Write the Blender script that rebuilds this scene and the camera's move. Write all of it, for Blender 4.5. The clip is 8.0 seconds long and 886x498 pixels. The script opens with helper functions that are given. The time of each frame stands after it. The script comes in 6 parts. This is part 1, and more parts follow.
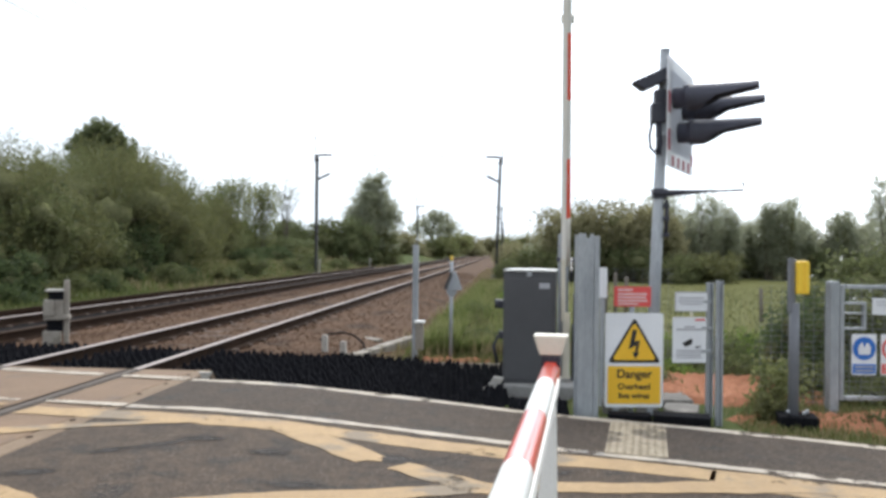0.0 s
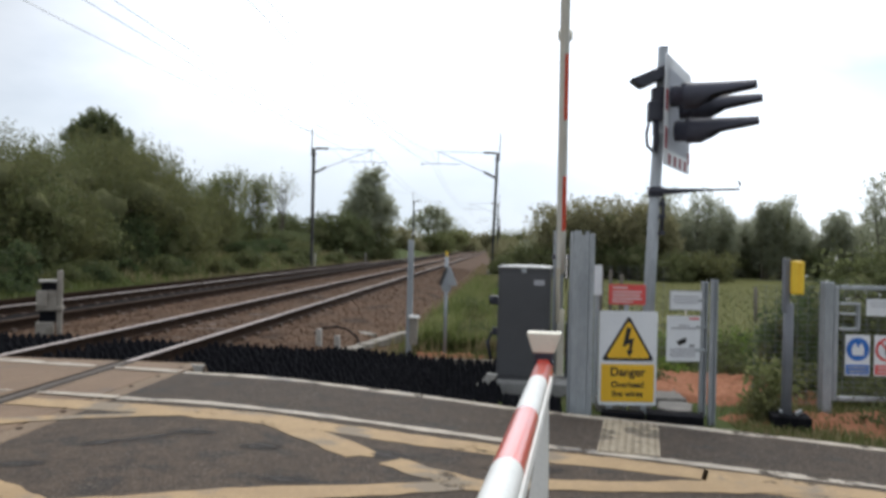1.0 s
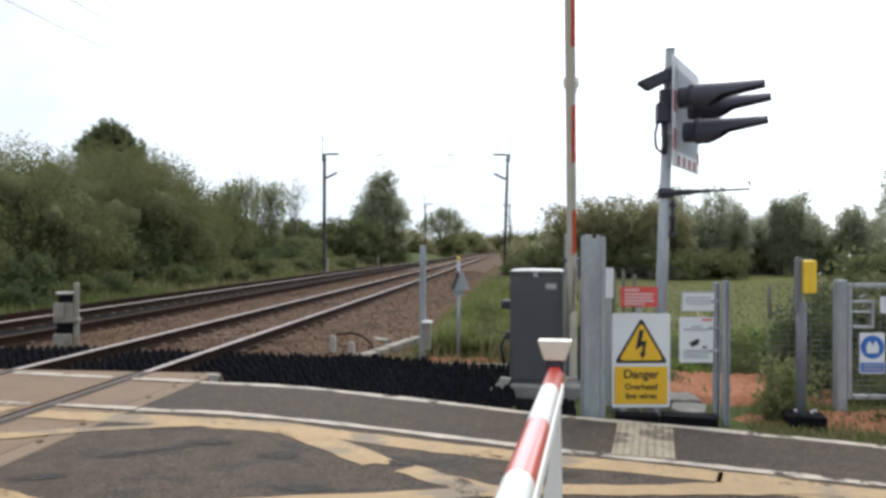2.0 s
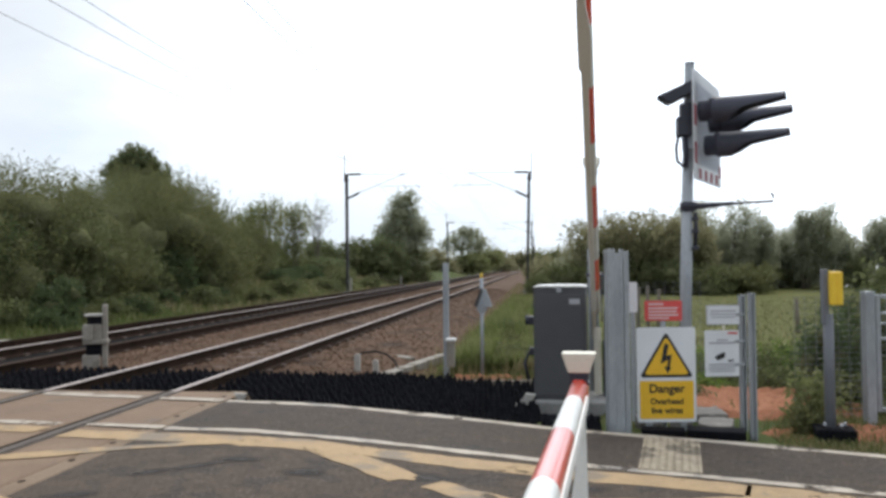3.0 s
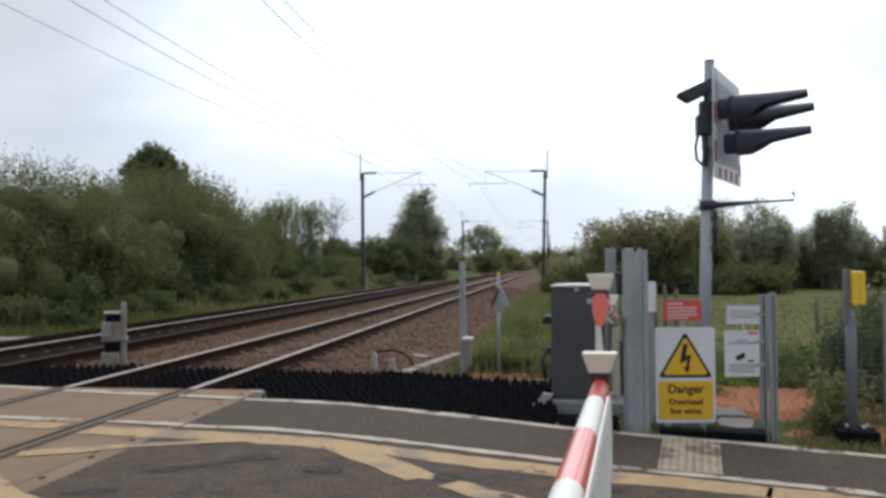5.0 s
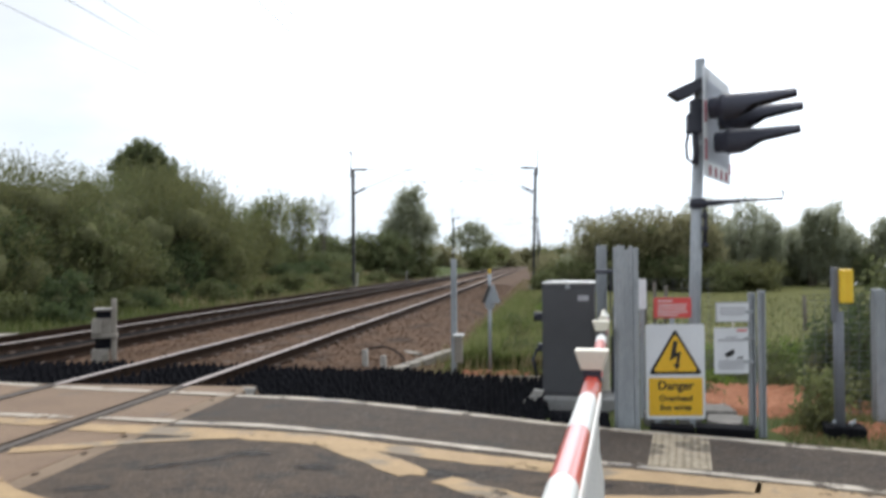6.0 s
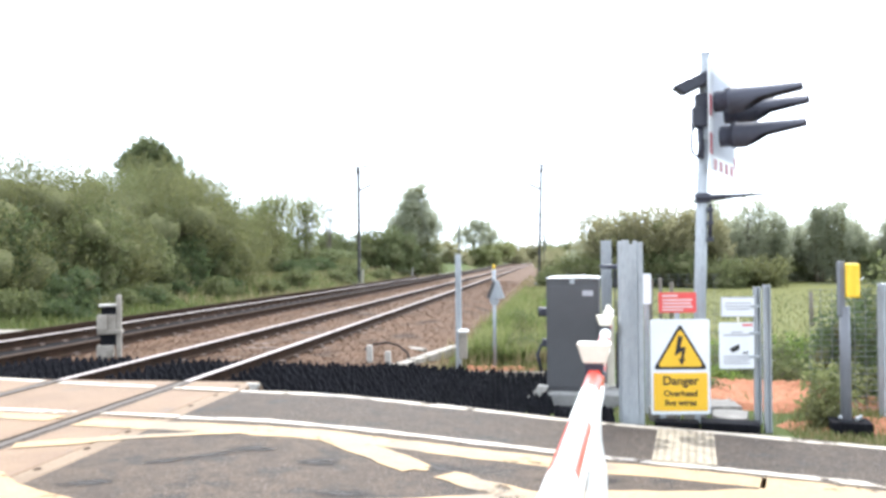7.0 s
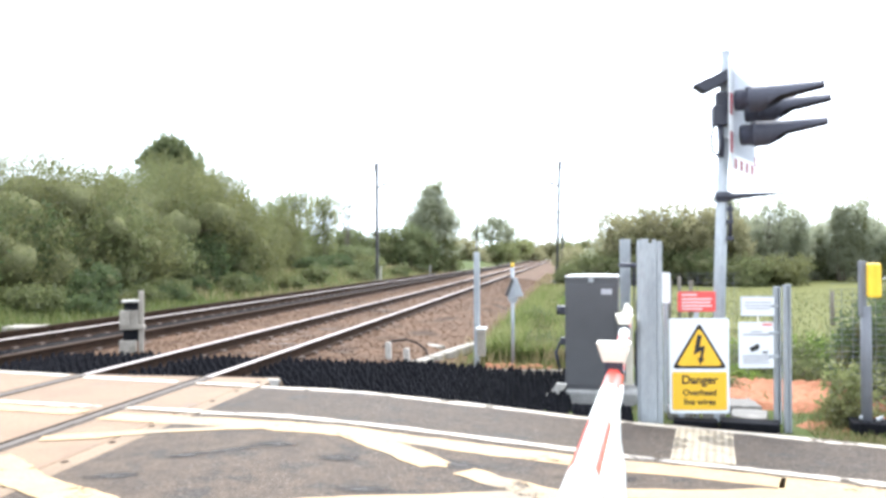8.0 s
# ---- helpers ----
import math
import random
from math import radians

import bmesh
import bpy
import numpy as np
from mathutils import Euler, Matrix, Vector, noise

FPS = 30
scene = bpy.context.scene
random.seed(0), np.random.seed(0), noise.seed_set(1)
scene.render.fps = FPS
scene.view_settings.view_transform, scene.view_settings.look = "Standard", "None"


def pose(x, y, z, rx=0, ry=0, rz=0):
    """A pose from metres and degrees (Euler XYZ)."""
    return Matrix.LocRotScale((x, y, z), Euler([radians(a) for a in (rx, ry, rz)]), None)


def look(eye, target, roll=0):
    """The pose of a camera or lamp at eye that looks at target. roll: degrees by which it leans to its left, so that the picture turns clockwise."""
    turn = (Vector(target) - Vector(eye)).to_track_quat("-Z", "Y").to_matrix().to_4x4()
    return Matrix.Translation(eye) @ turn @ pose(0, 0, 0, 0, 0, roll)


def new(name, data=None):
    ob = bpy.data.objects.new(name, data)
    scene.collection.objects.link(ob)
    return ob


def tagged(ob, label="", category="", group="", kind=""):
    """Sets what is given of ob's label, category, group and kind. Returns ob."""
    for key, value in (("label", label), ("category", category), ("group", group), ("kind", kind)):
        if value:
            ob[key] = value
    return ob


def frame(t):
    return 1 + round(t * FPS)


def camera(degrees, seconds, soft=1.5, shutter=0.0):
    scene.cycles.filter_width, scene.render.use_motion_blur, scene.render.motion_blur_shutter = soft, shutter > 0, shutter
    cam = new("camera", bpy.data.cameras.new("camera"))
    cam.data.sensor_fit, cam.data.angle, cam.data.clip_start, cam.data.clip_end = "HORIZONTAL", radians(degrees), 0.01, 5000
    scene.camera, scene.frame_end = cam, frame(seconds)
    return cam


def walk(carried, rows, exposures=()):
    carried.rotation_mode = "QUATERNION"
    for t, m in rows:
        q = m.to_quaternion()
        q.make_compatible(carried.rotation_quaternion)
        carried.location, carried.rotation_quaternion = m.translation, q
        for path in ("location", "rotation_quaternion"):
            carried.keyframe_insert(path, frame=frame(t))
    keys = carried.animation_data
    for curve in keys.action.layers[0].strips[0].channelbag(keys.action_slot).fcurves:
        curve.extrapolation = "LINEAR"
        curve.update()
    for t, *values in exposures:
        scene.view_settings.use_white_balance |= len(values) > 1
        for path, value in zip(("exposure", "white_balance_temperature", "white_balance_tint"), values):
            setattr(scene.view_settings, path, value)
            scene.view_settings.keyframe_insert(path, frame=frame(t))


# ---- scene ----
# Level crossing: rails run along +Y, x to the right, z = 0 at the rail heads.
cam = camera(58.0, 8.0, soft=3.2, shutter=0.4)
PATH = [  # seconds; x, y, z; yaw, pitch, roll
    (0.00, -0.003, 0.042, 1.252, 4.48, 0.10, -0.61),
    (0.20, 0.000, 0.045, 1.246, 3.93, 0.90, -0.80),
    (0.50, 0.005, 0.050, 1.238, 3.70, 1.58, -1.09),
    (0.70, 0.005, 0.056, 1.245, 3.84, 1.67, -1.19),
    (0.90, 0.004, 0.061, 1.252, 4.58, 0.82, -1.29),
    (1.00, 0.004, 0.064, 1.255, 4.19, -0.24, -1.34),
    (1.20, 0.005, 0.029, 1.289, 3.97, -0.95, -1.13),
    (1.75, 0.012, 0.030, 1.290, 4.70, -0.25, -0.45),
    (2.30, 0.019, 0.023, 1.292, 5.56, 0.48, 0.25),
    (2.40, 0.017, 0.025, 1.283, 5.96, 1.13, 0.50),
    (2.50, 0.014, 0.027, 1.274, 6.71, 1.29, 0.75),
    (2.70, 0.016, 0.010, 1.274, 6.88, 1.21, 0.71),
    (3.00, 0.019, -0.015, 1.274, 6.69, 1.25, 0.64),
    (3.20, 0.015, -0.012, 1.284, 6.48, 1.26, 0.48),
    (3.50, 0.010, -0.008, 1.298, 7.31, 1.94, 0.23),
    (3.70, 0.007, -0.009, 1.294, 7.10, 2.03, 0.17),
    (4.00, 0.003, -0.011, 1.289, 7.52, 1.79, 0.09),
    (4.20, 0.002, -0.007, 1.281, 7.25, 1.86, 0.05),
    (4.50, -0.000, -0.000, 1.270, 7.10, 1.78, 0.00),
    (4.70, 0.000, 0.000, 1.272, 7.50, 1.50, 0.20),
    (5.25, -0.003, 0.002, 1.276, 7.85, 0.95, 0.60),
    (5.80, -0.005, 0.003, 1.280, 8.05, 0.51, 0.91),
    (5.90, -0.010, -0.013, 1.279, 7.46, 0.52, 0.65),
    (6.00, -0.015, -0.028, 1.279, 7.08, 0.93, 0.40),
    (6.10, -0.013, -0.026, 1.276, 6.26, 2.17, 0.19),
    (6.20, -0.011, -0.024, 1.274, 5.98, 2.35, -0.01),
    (6.30, -0.008, -0.022, 1.271, 6.23, 1.26, -0.22),
    (6.40, -0.006, -0.020, 1.269, 6.02, 0.33, -0.42),
    (6.50, -0.004, -0.018, 1.266, 6.49, -0.31, -0.63),
    (6.70, -0.002, -0.012, 1.264, 7.27, -0.60, -0.18),
    (6.80, -0.000, -0.008, 1.264, 7.51, -0.64, 0.04),
    (7.00, 0.002, -0.002, 1.262, 7.50, 0.71, 0.49),
    (7.20, -0.000, -0.017, 1.273, 7.64, 0.80, 0.72),
    (7.30, -0.001, -0.025, 1.278, 7.26, 0.49, 0.84),
    (7.50, -0.003, -0.040, 1.289, 7.93, 0.70, 1.07),
    (7.70, -0.005, -0.042, 1.282, 8.35, 0.72, 0.75),
    (7.80, -0.005, -0.042, 1.279, 8.34, 0.73, 0.59),
    (8.00, -0.007, -0.044, 1.272, 8.76, 0.50, 0.27),
]
EXPOSURES = [  # seconds, stops, white balance
    (0, 0.61, 6500, 10), (0.5, 0.21, 6500, 10), (1, 0.05, 6500, 10), (1.2, 0.17, 6500, 10), (2.3, 0.39, 6500, 10), (2.5, 0.23, 6500, 10), (3, 0.24, 6500, 10), (3.5, 0.01, 6500, 10), (4.5, -0.15, 6500, 10), (5.8, 0.25, 6500, 10), (6, 0.37, 6500, 10), (6.2, 0.67, 6420, 10), (6.5, 1.41, 6320, 10), (7, 1.83, 6240, 10), (7.5, 1.97, 6240, 10), (8, 1.97, 6240, 10),
]
walk(cam, [(t, pose(x, y, z, 90 + pitch, roll, yaw)) for t, x, y, z, yaw, pitch, roll in PATH], EXPOSURES)

# ---- light: a bright overcast sky, the sun behind thin cloud ahead of the camera ----
SUN_AZ, SUN_EL = 12.0, 48.0  # degrees from +Y towards +X; above the horizon


def make_world():
    world = bpy.data.worlds.new("overcast_sky")
    scene.world = world
    world.use_nodes = True
    nt = world.node_tree
    N, K = nt.nodes, nt.links.new
    N.clear()
    out, bg = N.new("ShaderNodeOutputWorld"), N.new("ShaderNodeBackground")
    tc, sky = N.new("ShaderNodeTexCoord"), N.new("ShaderNodeTexSky")
    sky.sky_type, sky.sun_disc = "NISHITA", False
    sky.sun_elevation, sky.sun_rotation = radians(SUN_EL), radians(SUN_AZ)
    gain = N.new("ShaderNodeVectorMath")
    gain.operation = "SCALE"
    gain.inputs["Scale"].default_value = 0.11
    K(sky.outputs[0], gain.inputs[0])
    squash = N.new("ShaderNodeMapping")
    squash.inputs["Scale"].default_value = (1.0, 1.0, 2.6)
    K(tc.outputs["Generated"], squash.inputs[0])
    cloud = N.new("ShaderNodeTexNoise")
    cloud.inputs["Scale"].default_value, cloud.inputs["Detail"].default_value, cloud.inputs["Roughness"].default_value = 2.1, 7.0, 0.55
    K(squash.outputs[0], cloud.inputs["Vector"])
    tone = N.new("ShaderNodeValToRGB")
    tone.color_ramp.elements[0].position, tone.color_ramp.elements[0].color = 0.36, (0.56, 0.625, 0.72, 1)
    tone.color_ramp.elements[1].position, tone.color_ramp.elements[1].color = 0.62, (0.875, 0.93, 1.0, 1)
    K(cloud.outputs["Fac"], tone.inputs[0])
    # glow of the hidden sun through the cloud
    way = Vector((math.sin(radians(SUN_AZ)) * math.cos(radians(SUN_EL)), math.cos(radians(SUN_AZ)) * math.cos(radians(SUN_EL)), math.sin(radians(SUN_EL))))
    near = N.new("ShaderNodeVectorMath")
    near.operation, near.inputs[1].default_value = "DOT_PRODUCT", way
    K(tc.outputs["Generated"], near.inputs[0])
    spread = N.new("ShaderNodeMapRange")
    spread.interpolation_type = "SMOOTHSTEP"
    for i, v in enumerate((0.46, 1.0, 1.0, 2.5)):
        spread.inputs[i + 1].default_value = v
    K(near.outputs["Value"], spread.inputs[0])
    lit = N.new("ShaderNodeVectorMath")
    lit.operation = "SCALE"
    K(tone.outputs[0], lit.inputs[0])
    K(spread.outputs[0], lit.inputs["Scale"])
    cover = N.new("ShaderNodeMix")
    cover.data_type, cover.inputs[0].default_value = "RGBA", 0.88
    K(gain.outputs[0], cover.inputs[6])
    K(lit.outputs[0], cover.inputs[7])
    # a greyer bank of cloud to the upper left, a thin blue gap ahead, a bluish band low on the horizon
    def toward(way, lo, hi, top):
        dot, mr = N.new("ShaderNodeVectorMath"), N.new("ShaderNodeMapRange")
        dot.operation, dot.inputs[1].default_value = "DOT_PRODUCT", Vector(way).normalized()
        mr.interpolation_type = "SMOOTHSTEP"
        for i, v in enumerate((lo, hi, 0.0, top)):
            mr.inputs[i + 1].default_value = v
        K(tc.outputs["Generated"], dot.inputs[0])
        K(dot.outputs["Value"], mr.inputs[0])
        return mr.outputs[0]

    def product(a, b):
        n = N.new("ShaderNodeMath")
        n.operation = "MULTIPLY"
        K(a, n.inputs[0])
        K(b, n.inputs[1])
        return n.outputs[0]

    def tint(col, fac, color):
        n = N.new("ShaderNodeMix")
        n.data_type = "RGBA"
        K(fac, n.inputs[0])
        K(col, n.inputs[6])
        n.inputs[7].default_value = (*color, 1)
        return n.outputs[2]

    broken = N.new("ShaderNodeMapRange")
    broken.inputs[1].default_value, broken.inputs[2].default_value = 0.34, 0.52
    K(cloud.outputs["Fac"], broken.inputs[0])
    low = product(toward((0, 0, -1), -0.24, -0.02, 0.85), toward((-1, 0.35, 0), 0.10, 0.48, 1.0))
    veil = tint(cover.outputs[2], low, (0.74, 0.83, 0.92))
    veil = tint(veil, toward((-0.66, 0.66, 0.42), 0.925, 0.99, 0.9), (0.68, 0.72, 0.77))
    veil = tint(veil, product(toward((0.43, 0.85, 0.31), 0.975, 0.997, 0.85), broken.outputs[0]), (0.66, 1.0, 1.12))
    K(veil, bg.inputs[0])
    bg.inputs[1].default_value = 1.0
    K(bg.outputs[0], out.inputs[0])
    lamp = bpy.data.lights.new("sun", "SUN")
    lamp.energy, lamp.angle, lamp.color = 1.15, radians(18), (1.0, 0.93, 0.82)
    sun = new("sun", lamp)
    sun.matrix_basis = look(way * 60, (0, 0, 0))


make_world()


# ---- materials ----
def surface(name, a, b, scale=4.0, rough=0.7, metal=0.0, bump=0.0, fine=60.0, rough_var=0.12, stretch=(1, 1, 1), stain=None, amount=0.0, vary=0.0, spec=0.5, coat=0.0, speck=1.0):
    """Two colours mixed by coarse and fine noise, with relief; stain: a third colour in patches; vary: brightness from piece to piece."""
    m = bpy.data.materials.new(name)
    m.use_nodes = True
    nt = m.node_tree
    N, K = nt.nodes, nt.links.new
    p = N["Principled BSDF"]
    tc, mp = N.new("ShaderNodeTexCoord"), N.new("ShaderNodeMapping")
    mp.inputs["Scale"].default_value = stretch
    K(tc.outputs["Object"], mp.inputs[0])

    def nz(s, detail=5.0, r=0.6):
        n = N.new("ShaderNodeTexNoise")
        n.inputs["Scale"].default_value, n.inputs["Detail"].default_value, n.inputs["Roughness"].default_value = s, detail, r
        K(mp.outputs[0], n.inputs["Vector"])
        return n

    def mixer(fac, x, y):
        n = N.new("ShaderNodeMix")
        n.data_type = "RGBA"
        for src, i in ((fac, 0), (x, 6), (y, 7)):
            if hasattr(src, "is_output"):
                K(src, n.inputs[i])
            else:
                n.inputs[i].default_value = src if i == 0 else (*src, 1)
        return n.outputs[2]

    def ramp(src, lo, hi):
        n = N.new("ShaderNodeMapRange")
        n.inputs[1].default_value, n.inputs[2].default_value = lo, hi
        K(src, n.inputs[0])
        return n.outputs[0]

    coarse, grain = nz(scale), nz(fine, 3.0)
    col = mixer(ramp(coarse.outputs[0], 0.35, 0.65), a, b)
    dark = tuple(0.55 * c for c in a)
    col = mixer(ramp(grain.outputs[0], 0.45, 0.45 + 0.4 / speck), col, dark)
    if stain:
        patch = nz(scale * 0.37, 6.0, 0.7)
        col = mixer(ramp(patch.outputs[0], 0.68 - amount * 0.3, 0.76 - amount * 0.3), col, stain)
    if vary:
        info = N.new("ShaderNodeObjectInfo")
        geo = N.new("ShaderNodeNewGeometry")
        add = N.new("ShaderNodeMath")
        add.operation = "ADD"
        K(info.outputs["Random"], add.inputs[0])
        K(geo.outputs["Random Per Island"], add.inputs[1])
        mr = N.new("ShaderNodeMapRange")
        for i, v in enumerate((0.0, 2.0, 1.0 - vary, 1.0 + vary)):
            mr.inputs[i + 1].default_value = v
        K(add.outputs[0], mr.inputs[0])
        sc = N.new("ShaderNodeVectorMath")
        sc.operation = "SCALE"
        K(col, sc.inputs[0])
        K(mr.outputs[0], sc.inputs["Scale"])
        col = sc.outputs[0]
    K(col, p.inputs["Base Color"])
    rr = N.new("ShaderNodeMapRange")
    rr.inputs[3].default_value, rr.inputs[4].default_value = max(0.03, rough - rough_var), min(1, rough + rough_var)
    K(coarse.outputs[0], rr.inputs[0])
    K(rr.outputs[0], p.inputs["Roughness"])
    p.inputs["Metallic"].default_value = metal
    p.inputs["Specular IOR Level"].default_value = spec
    p.inputs["Coat Weight"].default_value, p.inputs["Coat Roughness"].default_value = coat, 0.22
    if bump:
        bp = N.new("ShaderNodeBump")
        bp.inputs["Strength"].default_value, bp.inputs["Distance"].default_value = min(1.0, bump), 0.01
        K(grain.outputs[0], bp.inputs["Height"])
        K(bp.outputs[0], p.inputs["Normal"])
    return m


def chips(m, color, scale, lo, hi, amount=1.0):
    """Pale grains of stone scattered through a surface."""
    N, K = m.node_tree.nodes, m.node_tree.links.new
    base = N["Principled BSDF"].inputs["Base Color"]
    before = base.links[0].from_socket
    tc, nz, mr, mx = N.new("ShaderNodeTexCoord"), N.new("ShaderNodeTexNoise"), N.new("ShaderNodeMapRange"), N.new("ShaderNodeMix")
    nz.inputs["Scale"].default_value, nz.inputs["Detail"].default_value = scale, 3.0
    mr.inputs[1].default_value, mr.inputs[2].default_value, mr.inputs[4].default_value = lo, hi, amount
    mx.data_type = "RGBA"
    K(tc.outputs["Object"], nz.inputs["Vector"])
    K(nz.outputs[0], mr.inputs[0])
    K(mr.outputs[0], mx.inputs[0])
    K(before, mx.inputs[6])
    mx.inputs[7].default_value = (*color, 1)
    K(mx.outputs[2], base)
    return m


def worn_through(m, scale, lo, hi):
    """Paint rubbed away in flakes, so that the road shows through."""
    N, K = m.node_tree.nodes, m.node_tree.links.new
    tc, nz, mr = N.new("ShaderNodeTexCoord"), N.new("ShaderNodeTexNoise"), N.new("ShaderNodeMapRange")
    nz.inputs["Scale"].default_value, nz.inputs["Detail"].default_value, nz.inputs["Roughness"].default_value = scale, 9.0, 0.72
    mr.inputs[1].default_value, mr.inputs[2].default_value = lo, hi
    K(tc.outputs["Object"], nz.inputs["Vector"])
    K(nz.outputs[0], mr.inputs[0])
    K(mr.outputs[0], N["Principled BSDF"].inputs["Alpha"])
    return m


def foliage(name, a, b, c, through_light=0.6):
    """Leaves: three greens chosen leaf by leaf, partly translucent."""
    m = bpy.data.materials.new(name)
    m.use_nodes = True
    nt = m.node_tree
    N, K = nt.nodes, nt.links.new
    p, out = N["Principled BSDF"], N["Material Output"]
    p.inputs["Specular IOR Level"].default_value = 0.25
    geo = N.new("ShaderNodeNewGeometry")
    tc = N.new("ShaderNodeTexCoord")
    nz = N.new("ShaderNodeTexNoise")
    nz.inputs["Scale"].default_value, nz.inputs["Detail"].default_value = 0.55, 4.0
    K(tc.outputs["Object"], nz.inputs["Vector"])
    add = N.new("ShaderNodeMath")
    add.operation = "MULTIPLY_ADD"
    add.inputs[1].default_value = 0.55
    K(geo.outputs["Random Per Island"], add.inputs[0])
    sub = N.new("ShaderNodeMath")
    sub.operation = "SUBTRACT"
    sub.inputs[1].default_value = 0.25
    K(nz.outputs[0], sub.inputs[0])
    K(sub.outputs[0], add.inputs[2])
    r = N.new("ShaderNodeValToRGB")
    e = r.color_ramp.elements
    e[0].position, e[0].color = 0.15, (*a, 1)
    e[1].position, e[1].color = 0.85, (*c, 1)
    mid = e.new(0.5)
    mid.color = (*b, 1)
    K(add.outputs[0], r.inputs[0])
    K(r.outputs[0], p.inputs["Base Color"])
    p.inputs["Roughness"].default_value = 0.6
    tr = N.new("ShaderNodeBsdfTranslucent")
    K(r.outputs[0], tr.inputs[0])
    mix = N.new("ShaderNodeMixShader")
    mix.inputs[0].default_value = through_light
    K(p.outputs[0], mix.inputs[1])
    K(tr.outputs[0], mix.inputs[2])
    K(mix.outputs[0], out.inputs[0])
    return m


asphalt = surface("asphalt", (0.0502, 0.0342, 0.0234), (0.0985, 0.0703, 0.0484), 7.0, 0.9, 0, 1.0, 42, stain=(0.039, 0.031, 0.025), amount=0.5, spec=0.3)
path_asphalt = surface("path_asphalt", (0.0460, 0.0328, 0.0232), (0.0766, 0.0556, 0.0393), 6.0, 0.9, 0, 1.0, 45, stain=(0.04, 0.035, 0.03), amount=0.4, spec=0.3)
tan_concrete = surface("tan_concrete", (0.17, 0.1049, 0.0611), (0.2215, 0.1441, 0.0874), 1.8, 0.85, 0, 0.5, 70, stain=(0.10, 0.082, 0.066), amount=0.4, vary=0.1)
beam_concrete = surface("beam_concrete", (0.185, 0.128, 0.083), (0.24, 0.172, 0.115), 2.0, 0.85, 0, 0.5, 60, stain=(0.11, 0.09, 0.072), amount=0.4, spec=0.3)
pale_concrete = surface("pale_concrete", (0.36, 0.34, 0.3), (0.5, 0.47, 0.42), 3.0, 0.85, 0, 0.5, 60, stain=(0.2, 0.19, 0.16), amount=0.3)
trough_concrete = surface("trough_concrete", (0.27, 0.24, 0.2), (0.37, 0.335, 0.285), 3.0, 0.9, 0, 0.6, 50, stain=(0.15, 0.13, 0.1), amount=0.45, spec=0.3)
old_concrete = surface("old_concrete", (0.15, 0.14, 0.125), (0.22, 0.205, 0.185), 4.0, 0.9, 0, 0.7, 50, stain=(0.3, 0.28, 0.25), amount=0.25, spec=0.3)
grey_concrete = surface("grey_concrete", (0.24, 0.235, 0.22), (0.34, 0.33, 0.31), 4.0, 0.9, 0, 0.6, 60, stain=(0.13, 0.13, 0.11), amount=0.35)
white_paint = surface("worn_white_paint", (0.39, 0.33, 0.255), (0.50, 0.43, 0.34), 5.0, 0.7, 0, 0.4, 60, stain=(0.2, 0.18, 0.16), amount=0.4)
yellow_paint = surface("worn_yellow_paint", (0.335, 0.217, 0.102), (0.432, 0.291, 0.146), 4.0, 0.75, 0, 0.4, 70, stain=(0.21, 0.16, 0.105), amount=0.5)

for m in (asphalt, path_asphalt):
    chips(m, (0.21, 0.174, 0.14), 62, 0.57, 0.66, 0.55)
    chips(m, (0.028, 0.022, 0.018), 50, 0.58, 0.66, 0.6)
chips(tan_concrete, (0.27, 0.21, 0.15), 60, 0.58, 0.7, 0.5)
worn_through(white_paint, 2.6, 0.36, 0.44)
worn_through(yellow_paint, 2.2, 0.33, 0.42)


def stain_material():
    """Dark worn blotch that fades out raggedly at its rim."""
    m = surface("dark_blotch", (0.027, 0.021, 0.017), (0.042, 0.033, 0.026), 6.0, 0.8, 0, 0.4, 90)
    N, K = m.node_tree.nodes, m.node_tree.links.new
    tc, ball, nz = N.new("ShaderNodeTexCoord"), N.new("ShaderNodeTexGradient"), N.new("ShaderNodeTexNoise")
    ball.gradient_type = "SPHERICAL"
    nz.inputs["Scale"].default_value, nz.inputs["Detail"].default_value = 3.0, 6.0
    K(tc.outputs["Object"], ball.inputs[0])
    K(tc.outputs["Object"], nz.inputs["Vector"])
    mul = N.new("ShaderNodeMath")
    mul.operation = "MULTIPLY"
    K(ball.outputs["Fac"], mul.inputs[0])
    K(nz.outputs[0], mul.inputs[1])
    rim = N.new("ShaderNodeMapRange")
    rim.inputs[1].default_value, rim.inputs[2].default_value, rim.inputs[4].default_value = 0.07, 0.40, 0.85
    K(mul.outputs[0], rim.inputs[0])
    K(rim.outputs[0], N["Principled BSDF"].inputs["Alpha"])
    return m


dark_patch = stain_material()
cream_tactile = surface("cream_tactile", (0.29, 0.235, 0.16), (0.43, 0.36, 0.26), 9.0, 0.85, 0, 0.5, 60, stain=(0.13, 0.105, 0.075), amount=0.55)
rail_head = surface("polished_rail_head", (0.33, 0.27, 0.245), (0.42, 0.355, 0.325), 3.0, 0.7, 0.0, 0.1, 60, stretch=(1, 0.05, 1))
rail_dusty = surface("road_worn_rail_head", (0.125, 0.106, 0.092), (0.165, 0.142, 0.125), 5.0, 0.9, 0.0, 0.2, 60, stretch=(1, 0.1, 1), spec=0.08)
rail_dull = surface("dull_rail_head", (0.06, 0.042, 0.032), (0.088, 0.063, 0.048), 3.0, 1.0, 0.0, 0.3, 60, stretch=(1, 0.05, 1), spec=0.05)
